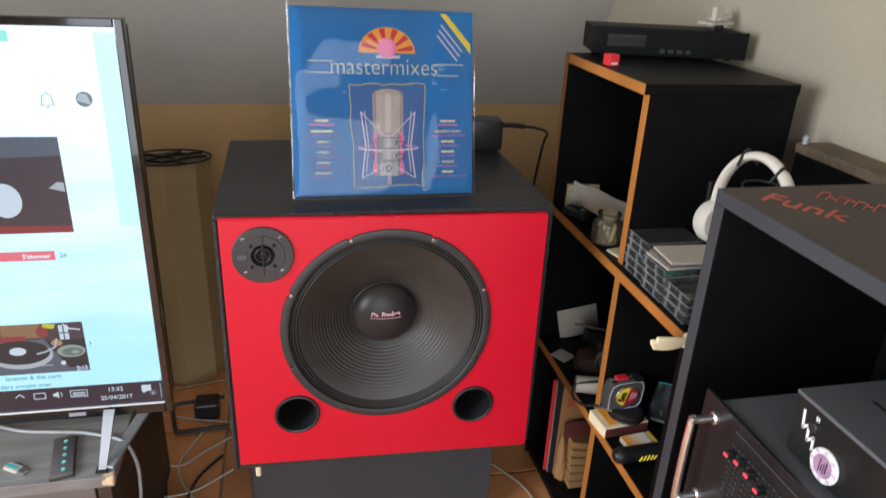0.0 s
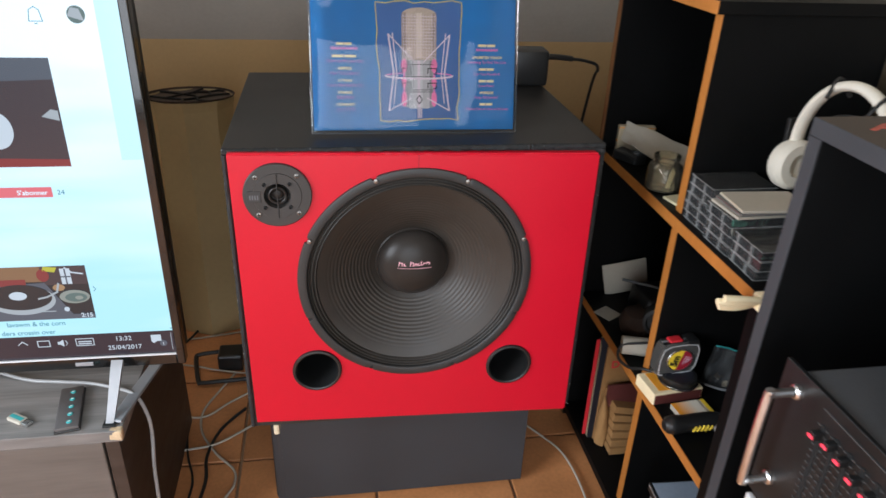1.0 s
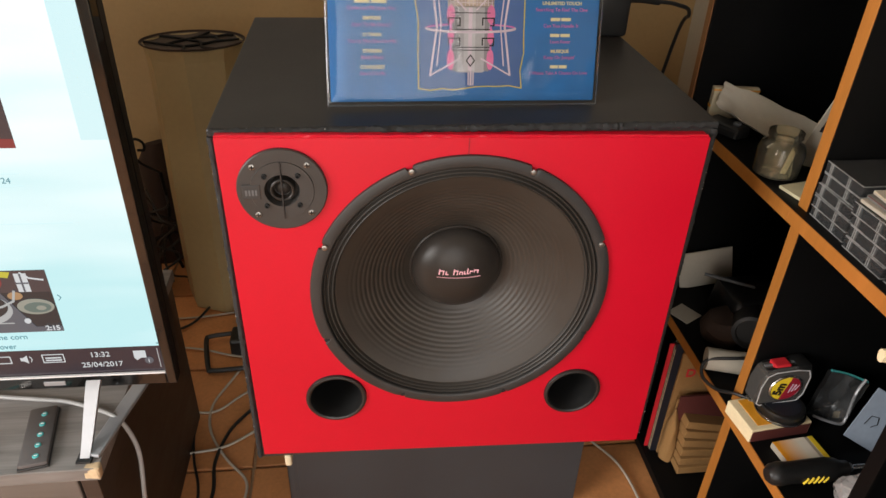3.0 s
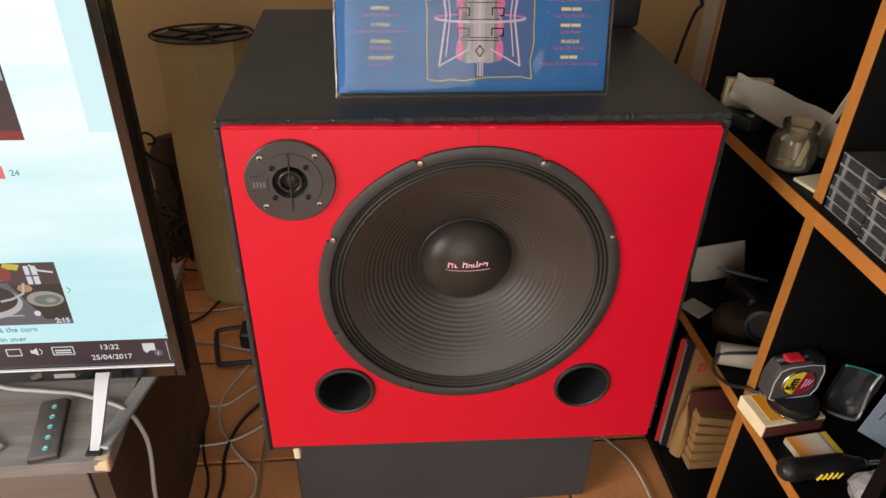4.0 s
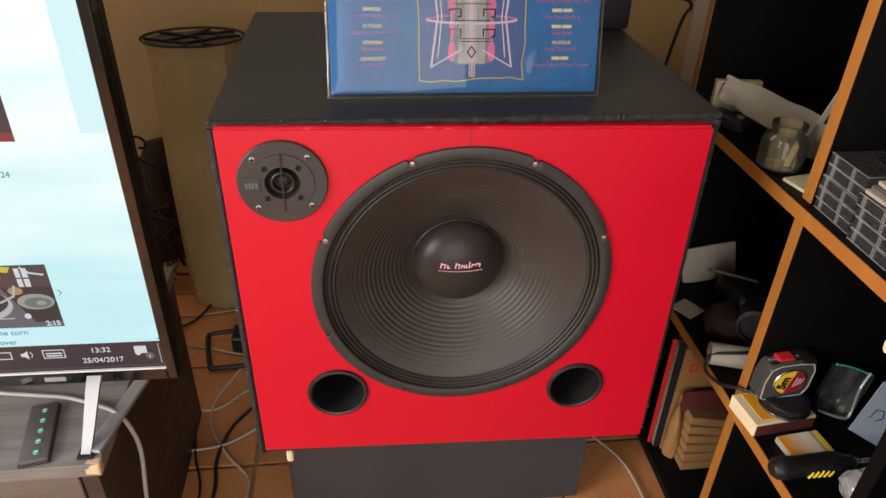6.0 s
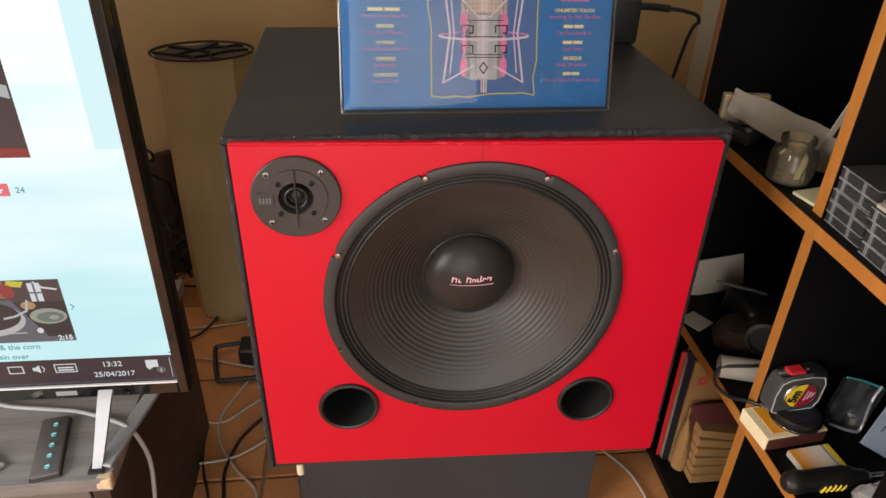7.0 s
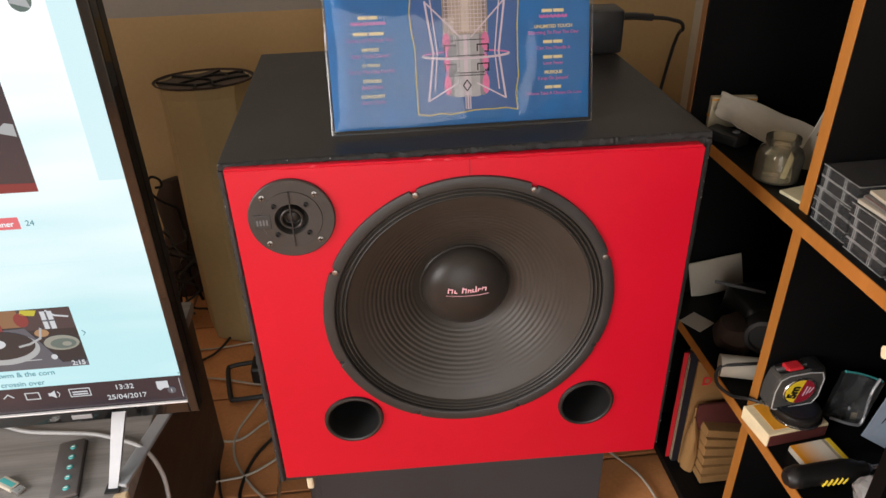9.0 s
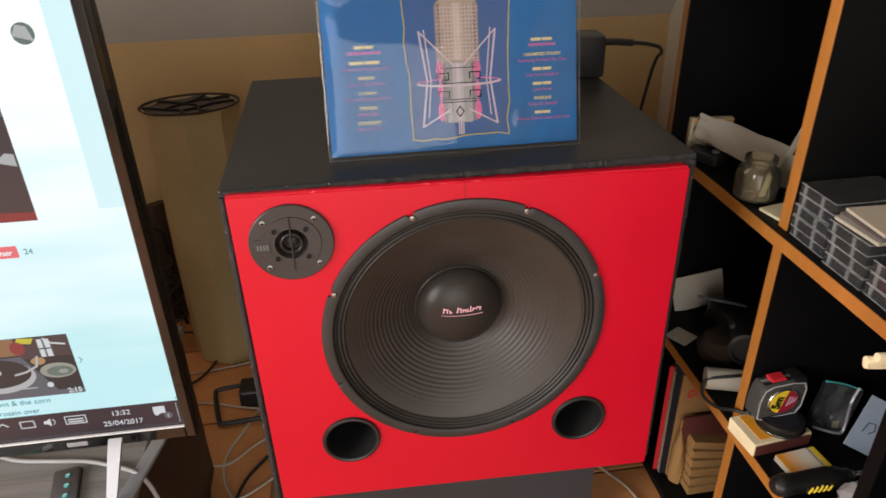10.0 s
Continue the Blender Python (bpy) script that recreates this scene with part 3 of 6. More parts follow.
    for k, a in enumerate(notch):
        q = pose(cx + 0.1820 * math.cos(a), -0.0040, cz + 0.1820 * math.sin(a), 90)
        if math.sin(a) > 0:
            bm = lathe([(0.0040, 0.0), (0.0040, 0.0010), (0.0033, 0.0022), (0.0015, 0.0027), (0, 0.0026)], 20, q)
            box(-0.0026, 0.0026, -0.0005, 0.0005, 0.0020, 0.0030, 0, bm, q)
            part("screw", bm, M["steel"], W, "bright cross-head screw", True)
        else:
            part("screw", lathe([(0.0050, -0.004), (0.0050, -0.0005), (0.002, 0.0002), (0, 0.0002)], 16, q), M["dark"], W, "sunk black screw", True)
    # motor and basket behind the cone
    part("basket", lathe([(0.176, -0.001), (0.170, -0.02), (0.09, -0.10), (0.09, -0.15), (0, -0.15)], 48, at), M["dark"], W)
    # tweeter
    tx, tz = -0.217, 0.445
    at = pose(tx, 0, tz, 90)
    K = part("tweeter", lathe([(0.0495, 0.0), (0.0495, 0.0034), (0.0482, 0.0046), (0.0350, 0.0046), (0.0345, 0.0056), (0.0195, 0.0056), (0.0185, 0.0035), (0.0172, -0.004), (0.0125, -0.008), (0, -0.008)], 96, at), M["faceplate"], T, "round black dome tweeter", True)
    bm = lathe([(0.0132, -0.007), (0.0132, 0.0042), (0.0118, 0.0050), (0.0104, 0.0042), (0.0100, -0.004), (0.006, -0.005)], 48, at)
    part("phase_ring", bm, M["cap"], K, "", True)
    part("dome", lathe([(0.0098, -0.006), (0.008, -0.0022), (0.005, -0.0002), (0, 0.0006)], 32, at), M["cap"], K, "small black dome", True)
    part("bridge", box(tx - 0.0009, tx + 0.0009, -0.0072, -0.004, tz - 0.035, tz + 0.035, 0.0004), M["plastic"], K)
    part("name_plate", box(tx - 0.0435, tx - 0.0235, -0.0062, -0.004, tz - 0.010, tz + 0.008, 0.0008), M["frame"], K, "blank black name plate")
    bm = bmesh.new()
    for k in range(4):
        box(tx - 0.040 + 0.0036 * k, tx - 0.038 + 0.0036 * k, -0.0066, -0.006, tz - 0.005, tz + 0.002, 0, bm)
    part("maker_mark", bm, M["greymetal"], K)
    for k in range(4):
        a = math.radians(45 + 90 * k + 1)
        q = pose(tx + 0.0415 * math.cos(a), -0.0040, tz + 0.0415 * math.sin(a), 90)
        bm = lathe([(0.0036, 0.0), (0.0034, 0.0010), (0.002, 0.0016), (0, 0.0017)], 16, q)
        part("screw", bm, M["steel"], K, "bright cross-head screw", True)
        bm = box(-0.0026, 0.0026, -0.0006, 0.0006, 0.0010, 0.0022, 0, None, q)
        box(-0.0006, 0.0006, -0.0026, 0.0026, 0.0010, 0.0022, 0, bm, q)
        part("screw_slot", bm, M["dark"], K)
        a = math.radians(45 + 90 * k)
        q = pose(tx + 0.0255 * math.cos(a), -0.0052, tz + 0.0255 * math.sin(a), 90)
        part("bolt", lathe([(0.0030, 0.0), (0.0030, 0.0022), (0.0018, 0.0024), (0.0016, 0.0008), (0, 0.0008)], 12, q), M["dark"], K, "", True)
    # bass ports
    for px, pz in ports:
        at = pose(px, 0, pz, 90)
        P = part("bass_port", lathe([(0.0408, 0.0), (0.0408, 0.0018), (0.0398, 0.0034), (0.0372, 0.0040), (0.0352, 0.0030), (0.0343, 0.0), (0.0340, -0.14)], 72, at), M["plastic"], T, "black flared bass port tube", True)
        # matt black disc closes the inner end of the tube
        part("tube_end_disc", lathe([(0.0339, -0.139), (0.0, -0.139)], 32, at), M["dark"], P)
    # feet under the front edge
    part("foot", box(-0.256, -0.246, 0.012, 0.075, -0.021, 0.0, 0.003, None, pose(0, 0, 0, 0, 0, 0)), M["card"], T, "pale wooden wedge foot")
    part("foot", lathe([(0.013, 0.0), (0.013, -0.012), (0.010, -0.015), (0, -0.015)], 24, pose(0.236, 0.055, 0.0)), M["paper"], T, "white rubber foot", True)


loudspeaker()


def sub_cabinet():
    T = thing("bass_cabinet", "charcoal painted bass cabinet standing on the tiles", "loudspeaker", (-0.01, 0.33, 0))
    part("cabinet", box(-0.268, 0.268, -0.19, 0.16, 0.006, 0.3265, 0.012), M["subpaint"], T, "charcoal cabinet with rounded edges")
    part("front_panel", box(-0.248, 0.264, -0.1915, -0.1895, 0.012, 0.320, 0.0008), M["subpaint"], T, "plain charcoal front panel")
    for x in (-0.24, 0.24):
        for y in (-0.16, 0.13):
            part("foot", lathe([(0.016, 0.0), (0.018, 0.003), (0.018, 0.007)], 16, pose(x, y, 0)), M["plastic"], T)


sub_cabinet()


# ---------- record sleeve on top ----------
def record_sleeve():
    T = thing("record_sleeve", "blue printed record sleeve in clear plastic, leaning upright", "record", (-0.006, 0.071, 0.8392), (-14.5, 0.8, 1.6))
    S, h = 0.311, 0.311

    def P(u, v):
        return ((u - 0.5) * S, 0.005 + v * h)
    card = part("cover", box(-S / 2, S / 2, -0.002, 0.002, 0.005, 0.005 + h, 0.001), M["blue"], T, "deep blue printed card cover")
    rnd = random.Random(3)
    y1, y2, y3, y4 = -0.0030, -0.0036, -0.0042, -0.0048
    # ragged yellow border round the microphone picture
    edge = []
    for (a, b), (c, d) in zip([(0.308, 0.60), (0.322, 0.045), (0.708, 0.052), (0.722, 0.61)], [(0.322, 0.045), (0.708, 0.052), (0.722, 0.61), (0.308, 0.60)]):
        for k in range(9):
            u = k / 9
            edge.append(P(a + (c - a) * u + rnd.uniform(-0.006, 0.006), b + (d - b) * u + rnd.uniform(-0.006, 0.006)))
    part("picture_ground", flat(edge, y1), M["deepblue"], card)
    part("picture_border", stroke(edge + edge[:1], 0.0010, y2), M["yellow"], card, "ragged yellow border line")
    # microphone
    mic = []
    for k in range(13):
        a = math.pi * k / 12
        mic.append(P(0.515 + 0.085 * math.cos(a), 0.545 + 0.035 * math.sin(a)))
    mic += [P(0.430, 0.335), P(0.600, 0.335)]
    part("microphone_grille", flat(mic, y2), M["goldprint"], card, "tan microphone grille")
    bm = bmesh.new()
    for k in range(14):
        stroke([P(0.435, 0.35 + 0.0145 * k), P(0.595, 0.35 + 0.0145 * k)], 0.0006, y3, bm)
    for k in range(12):
        stroke([P(0.438 + 0.014 * k, 0.34), P(0.438 + 0.014 * k, 0.55)], 0.0005, y3, bm)
    part("grille_mesh", bm, M["paleprint"], card)
    part("microphone_body", flat([P(0.445, 0.118), P(0.47, 0.105), P(0.56, 0.105), P(0.585, 0.118), P(0.585, 0.338), P(0.445, 0.338)], y2), M["greyprint"], card, "silver microphone body")
    for u0, u1, m in ((0.447, 0.466, "greydark"), (0.490, 0.506, "greylight"), (0.506, 0.520, "paleprint"), (0.520, 0.532, "greylight"), (0.566, 0.583, "greydark")):
        part("body_shade", flat([P(u0, 0.112), P(u1, 0.108), P(u1, 0.334), P(u0, 0.334)], y2 - 0.0003, 0.0002), M[m], card)
    for u0, u1, m in ((0.432, 0.452, "goldshade"), (0.500, 0.530, "goldlight"), (0.580, 0.598, "goldshade")):
        part("grille_shade", flat([P(u0, 0.345), P(u1, 0.345), P(u1, 0.555), P(u0, 0.555)], y2 - 0.0003, 0.0002), M[m], card)
    for side in (-1, 1):
        for v0, v1, wide in ((0.275, 0.343, 0.030), (0.205, 0.262, 0.024), (0.112, 0.190, 0.027)):
            pts = []
            for k in range(16):
                a = 2 * math.pi * k / 16
                pts.append(P(0.515 + side * 0.074 + wide / 2 * math.cos(a), (v0 + v1) / 2 + (v1 - v0) / 2 * math.sin(a) * (1 if abs(math.sin(a)) < 0.9 else 0.95)))
            part("pink_glow", flat(pts, y3), M["pinkglow"], card, "hot pink side light")
        part("pink_rim", flat([P(0.515 + side * 0.070, 0.112), P(0.515 + side * 0.078, 0.118), P(0.515 + side * 0.078, 0.343), P(0.515 + side * 0.070, 0.343)], y3 + 0.0002, 0.0002), M["magenta"], card)
    bm = bmesh.new()
    for v in (0.315, 0.258, 0.195, 0.185):
        stroke([P(0.445, v), P(0.585, v)], 0.0008, y4, bm)
    for u, v in ((0.44, 0.285), (0.44, 0.215), (0.566, 0.285), (0.566, 0.215)):
        stroke([P(u + 0.02, v - 0.014), P(u + 0.034, v - 0.014), P(u + 0.034, v + 0.012), P(u - 0.008, v + 0.012), P(u - 0.008, v - 0.012)], 0.0014, y4, bm)
    dm = [P(0.515, 0.168), P(0.530, 0.148), P(0.515, 0.128), P(0.500, 0.148), P(0.515, 0.168)]
    stroke(dm, 0.0012, y4, bm)
    part("microphone_fittings", bm, M["shelf"], card)
    bm = stroke([P(0.508, 0.06), P(0.508, 0.105)], 0.0014, y4)
    stroke([P(0.517, 0.06), P(0.517, 0.105)], 0.0022, y4, bm)
    stroke([P(0.526, 0.06), P(0.526, 0.105)], 0.0014, y4, bm)
    for s in (-1, 1):
        c = 0.515
        stroke([P(c + s * 0.150, 0.455), P(c + s * 0.125, 0.27), P(c + s * 0.150, 0.095)], 0.0022, y4, bm)
        stroke([P(c + s * 0.130, 0.460), P(c + s * 0.110, 0.27), P(c + s * 0.125, 0.13)], 0.0014, y4, bm)
        stroke([P(c + s * 0.150, 0.455), P(c + s * 0.02, 0.325)], 0.0016, y4, bm)
        stroke([P(c + s * 0.150, 0.095), P(c + s * 0.04, 0.155)], 0.0016, y4, bm)
    stroke([P(0.515 + 0.165 * math.cos(a), 0.262 + 0.014 * math.sin(a)) for a in [math.pi * (1 + k / 16) for k in range(17)]], 0.0026, y4, bm)
    part("microphone_cradle", bm, M["paleprint"], card, "pale wire cradle")
    bm = stroke([P(0.515 + 0.165 * math.cos(a), 0.262 + 0.014 * math.sin(a)) for a in [math.pi * k / 16 for k in range(17)]], 0.0018, y2 + 0.0002)
    part("cradle_shade", bm, M["magenta"], card)
    # title between rules
    ym = pose(P(0.5, 0)[0], y2, P(0, 0.655)[1], 90)
    words("mastermixes", 0.040, ym, M["olive"], card, "thin khaki title lettering", "CENTER", -0.0006, "title", 0.90)
    for u0, u1, v in ((0.09, 0.225, 0.722), (0.07, 0.225, 0.662), (0.775, 0.945, 0.715), (0.79, 0.915, 0.655)):
        part("title_rule", stroke([P(u0, v), P(u1, v)], 0.0014, y2), M["olive"], card)
    # sunburst mark
    sun = [P(0.515 + 0.155 * math.cos(math.pi * k / 24), 0.770 + 0.135 * math.sin(math.pi * k / 24)) for k in range(25)]
    part("sunburst", flat(sun, y1), M["amber"], card, "orange half-round sunburst")
    bm = bmesh.new()
    for k in range(6):
        a0, a1 = math.pi * (k + 0.15) / 6, math.pi * (k + 0.6) / 6
        flat([P(0.515 + 0.06 * math.cos(a0), 0.775 + 0.05 * math.sin(a0)), P(0.515 + 0.145 * math.cos(a0), 0.775 + 0.125 * math.sin(a0)), P(0.515 + 0.145 * math.cos(a1), 0.775 + 0.125 * math.sin(a1)), P(0.515 + 0.06 * math.cos(a1), 0.775 + 0.05 * math.sin(a1))], y2, bm=bm)
    part("sunburst_ray", bm, M["redink"], card)
    part("sunburst_core", disc(*P(0.515, 0.795), 0.016, 0.016, y3), M["pinkglow"], card)
    bm = rect(*[P(u, 0)[0] for u in (0.455, 0.585)], *[P(0, v)[1] for v in (0.742, 0.758)], y2)
    part("small_lettering", bm, M["paleprint"], card)
    # yellow corner banner
    part("corner_banner", flat([P(0.81, 0.985), P(0.845, 0.985), P(0.985, 0.825), P(0.985, 0.775)], y2), M["yellow"], card, "yellow corner banner")
    bm = bmesh.new()
    for k in range(3):
        d = 0.03 + 0.028 * k
        stroke([P(0.83 - d * 0.4, 0.955 - d), P(0.95 - d * 0.5, 0.815 - d * 0.9)], 0.0022, y2, bm)
    part("small_lettering", bm, M["paleprint"], card)
    # track list: names as bars, with the lines that can be read as lettering
    titles = {(0, 1): "Come Let Me Love You", (0, 2): "Dyin' To Be Dancin'", (0, 3): "You're The One For Me", (1, 1): "Searching To Find The One", (1, 2): "Can You Handle It", (0, 4): "Body Music", (0, 5): "Give It To Me", (1, 3): "Love Fever", (1, 4): "Keep On Jumpin'", (1, 5): "I Wanna Take A Chance On Love"}
    widths = ((0.075, 0.12, 0.05, 0.045, 0.05, 0.065), (0.09, 0.10, 0.08, 0.08, 0.048, 0.068))
    lower = ((0.13, 0.14, 0.11, 0.14, 0.08, 0.08), (0.11, 0.16, 0.115, 0.06, 0.09, 0.19))
    groups = {(0, 2): "EMPRESS", (0, 3): "D TRAIN", (0, 4): "STRIKERS", (0, 5): "CONQUEST", (1, 1): "UNLIMITED TOUCH", (1, 4): "MUSIQUE"}
    for s, u in enumerate((0.155, 0.855)):
        heads, tails = bmesh.new(), bmesh.new()
        for k in range(6):
            v = 0.402 - 0.0565 * k
            x, z = P(u, v)
            n = 2 if widths[s][k] > 0.05 else 1
            if (s, k) in groups:
                words(groups[(s, k)], 0.0052, pose(x, y2, z, 90), M["nameink"], card, "small pale yellow lettering", "CENTER", 0.00015, "group_name")
                n = 0
            for i in range(n):
                xa = x + S * widths[s][k] * (i / n - 0.5)
                rect(xa, xa + S * widths[s][k] / n * 0.90, z, z + 0.0036, y2, bm=heads)
            if (s, k) in titles:
                words(titles[(s, k)], 0.0055 if k < 5 else 0.0051, pose(x, y2, z - 0.0070, 90), M["magenta"], card, "small magenta lettering", "CENTER", 0.0, "track_title")
            else:
                n = max(5, int(lower[s][k] / 0.007))
                for i in range(n):
                    xa = x + S * lower[s][k] * (i / n - 0.5)
                    rect(xa, xa + S * lower[s][k] / n * 0.8, z - 0.0060 - 0.0006 * (i % 3 == 1), z - 0.0026 - 0.0009 * (i % 2), y2, bm=tails)
        part("track_list_heads", heads, M["nameink"], card, "small pale yellow print")
        part("track_list_lines", tails, M["magenta"], card, "small magenta print")
    # clear outer sleeve, a little larger and wavy
    q = S / 2 + 0.0030

    def cover(u, v):
        x = -q + 2 * q * u
        z = 0.0 + (h + 0.009) * v
        e = min(u, 1 - u, v, 1 - v)
        return (x + 0.0012 * math.sin(9 * v), -0.0075 - 0.0046 * noise.noise(Vector((4.2 * u, 3.6 * v, 0.7))) * min(1, e * 9) + 0.004 * max(0, 1 - e * 25), z)
    part("plastic_cover", sheet(1, 1, 48, 48, cover), M["sleeve"], T, "wavy clear plastic outer sleeve", True)
    bm = tube([(-q, -0.003, 0.001), (-q + 0.001, -0.003, 0.16), (-q, -0.003, h + 0.012)], 0.0009, 6)
    tube([(q, -0.003, 0.001), (q, -0.003, 0.16), (q, -0.003, h + 0.012)], 0.0009, 6, bm=bm)
    tube([(-q, -0.003, 0.001), (0, -0.003, 0.0012), (q, -0.003, 0.001)], 0.0009, 6, bm=bm)
    part("cover_seam", bm, M["clearbox"], T, "welded clear plastic seam", True)


record_sleeve()


def power_brick():
    T = thing("power_adapter", "black power adapter on top of the speaker", "adapter", (0.230, 0.385, 0.8385), (0, 0, -3))
    part("body", box(-0.065, 0.060, -0.028, 0.028, 0, 0.068, 0.006), M["plastic"], T, "", True)
    part("strain_relief", tube([(0.058, 0.0, 0.052), (0.084, 0.004, 0.051), (0.115, 0.008, 0.047)], 0.0060, 10), M["plastic"], T, "ribbed cable sleeve", True)
    part("cable", tube([(0.113, 0.008, 0.047), (0.150, 0.02, 0.040), (0.185, 0.05, 0.018), (0.195, 0.12, -0.06), (0.190, 0.24, -0.50), (0.190, 0.26, -0.83)], 0.0032, 8), M["bwire"], T, "thin black cable", True)


power_brick()


# ---------- television and its furniture ----------
def television():
    T = thing("television", "large glossy black television showing a web page", "television", (-0.98494, 0.0642, 0.386), (0, 0, -0.8))

    def X(x):
        return x + 0.985

    def Z(z):
        return z - 0.386
    outer = X
    xl, xr, zb, zt = -1.572, -0.396, 0.441, 1.130
    sl, sr, sb, st = -1.556, -0.4095, 0.4640, 1.1165
    bm = box(X(xl), X(sl), 0, 0.022, Z(zb), Z(zt), 0.002)
    box(X(sr), X(xr), 0, 0.022, Z(zb), Z(zt), 0.002, bm)
    box(X(sl), X(sr), 0.0004, 0.022, Z(st), Z(zt), 0.002, bm)
    box(X(sl), X(sr), 0.0004, 0.022, Z(zb), Z(sb), 0.002, bm)
    part("bezel", bm, M["bezel"], T, "glossy black bezel")
    part("back_shell", box(X(xl) + 0.004, X(xr) - 0.004, 0.0225, 0.062, Z(zb) + 0.004, Z(zt) - 0.004, 0.012), M["plastic"], T)
    part("trim_line", box(X(sl), X(sr) + 0.001, -0.0012, 0.003, Z(0.4617), Z(0.4640), 0.0004), M["brightsilver"], T, "bright trim line")
    part("brand_badge", box(X(-0.571), X(-0.543), -0.001, 0.002, Z(0.4475), Z(0.4545), 0.0005), M["silver"], T, "plain silver badge")
    scr = part("screen", box(X(sl), X(sr), 0.0040, 0.0100, Z(sb), Z(st)), M["page_wide"], T, "lit white web page")
    ya, yb, yc, yd = 0.0034, 0.0029, 0.0024, 0.0019

    # what the page shows, spread from the screen's lower right corner
    def X(x):
        return -0.398 + 1.13 * (x + 0.398) + 0.985

    def Z(z):
        return 0.5395 + 1.025 * (z - 0.538) - 0.386

    def R(x0, x1, z0, z1, y, bm=None):
        return rect(X(x0), X(x1), Z(z0), Z(z1), y, 0.0004, bm)
    part("task_bar", rect(outer(sl), outer(sr), 0.0781, Z(0.507), ya, 0.0004), M["bar"], scr, "dark task bar")
    part("show_desktop_line", R(-0.4120, -0.4115, 0.470, 0.503, yb), M["icon"], scr)
    part("arrow_icon", stroke([(X(-0.622), Z(0.492)), (X(-0.616), Z(0.498)), (X(-0.610), Z(0.492))], 0.0014, yb), M["icon"], scr)
    part("network_icon", stroke([(X(-0.596), Z(0.498)), (X(-0.580), Z(0.498)), (X(-0.580), Z(0.487)), (X(-0.596), Z(0.487)), (X(-0.596), Z(0.498))], 0.0012, yb), M["icon"], scr)
    part("volume_icon", flat([(X(-0.569), Z(0.490)), (X(-0.566), Z(0.490)), (X(-0.561), Z(0.486)), (X(-0.561), Z(0.499)), (X(-0.566), Z(0.495)), (X(-0.569), Z(0.495))], yb), M["icon"], scr)
    part("sound_wave", stroke([(X(-0.558), Z(0.488)), (X(-0.556), Z(0.4925)), (X(-0.558), Z(0.497))], 0.0009, yb), M["icon"], scr)
    part("keyboard_icon", stroke([(X(-0.544), Z(0.499)), (X(-0.520), Z(0.499)), (X(-0.520), Z(0.486)), (X(-0.544), Z(0.486)), (X(-0.544), Z(0.499))], 0.0011, yb), M["icon"], scr)
    for k in range(2):
        part("key_row", R(-0.541, -0.523, 0.4885 + 0.004 * k, 0.4905 + 0.004 * k, yb), M["icon"], scr)
    part("notice_icon", flat([(X(-0.440), Z(0.488)), (X(-0.437), Z(0.484)), (X(-0.432), Z(0.488)), (X(-0.426), Z(0.488)), (X(-0.426), Z(0.500)), (X(-0.440), Z(0.500))], yb), M["icon"], scr)
    part("notice_dot", disc(X(-0.4235), Z(0.4835), 0.0058, 0.0058, yc, 24), M["pic2"], scr)
    words("1", 0.0085, pose(X(-0.4235), yd, Z(0.4805), 90), M["icon"], scr, "", "CENTER", 0, "digit")
    words("13:32", 0.0118, pose(X(-0.4785), yb, Z(0.4925), 90), M["icon"], scr, "small pale digits", "CENTER", 0, "clock_digits")
    words("25/04/2017", 0.0118, pose(X(-0.4785), yb, Z(0.4755), 90), M["icon"], scr, "small pale digits", "CENTER", 0, "date_digits")
    # upper picture: a turntable seen close
    pw = 0.345
    x1, z0, z1 = -0.498, 0.7915, 0.9435
    up = part("upper_picture", R(x1 - pw, x1, z0, z1, ya), M["pic1"], scr, "dark close picture of a turntable")
    bm = flat([(X(x1 - pw), Z(0.900)), (X(x1), Z(0.915)), (X(x1), Z(z1)), (X(x1 - pw), Z(z1))], yb)
    part("picture_detail", bm, M["pic2"], up)
    part("picture_detail", flat([(X(x1 - pw), Z(z0)), (X(x1), Z(z0)), (X(x1), Z(0.802)), (X(x1 - pw), Z(0.812))], yb), M["pic6"], up)
    part("platter_label", disc(X(-0.578), Z(0.845), 0.024, 0.028, yb, 40), M["icon"], up, "pale record label")
    part("picture_detail", flat([(X(-0.520), Z(0.864)), (X(-0.500), Z(0.858)), (X(-0.500), Z(0.872)), (X(-0.508), Z(0.874))], yb), M["pic5"], up)
    # red subscribe button and its count
    part("subscribe_button", R(-0.640, -0.5285, 0.745, 0.7605, ya), M["button"], scr, "red button")
    words("S'abonner", 0.0105, pose(X(-0.534), yb, Z(0.749), 90), M["page"], scr, "", "RIGHT", 0, "button_lettering")
    words("24", 0.0105, pose(X(-0.5225), yb, Z(0.749), 90), M["ink"], scr, "", "LEFT", 0, "count_digits")
    bm = R(-0.5285, -0.503, 0.7600, 0.7606, yb)
    R(-0.5285, -0.503, 0.7446, 0.7452, yb, bm)
    part("button_outline", bm, M["pagepale"], scr)
    part("pale_band", R(-0.4350, -0.4060, 0.80, 1.094, ya), M["pagepale"], scr, "pale blue scroll band")
    part("green_block", R(-0.70, -0.535, 1.079, 1.094, ya), M["pagegreen"], scr)
    dot = part("profile_picture", disc(X(-0.457), Z(0.999), 0.0115, 0.0115, ya, 32), M["dot"], scr, "small round profile picture")
    part("profile_detail", flat([(X(-0.467), Z(0.997)), (X(-0.449), Z(0.991)), (X(-0.453), Z(1.006)), (X(-0.462), Z(1.008))], yb), M["pic5"], dot)
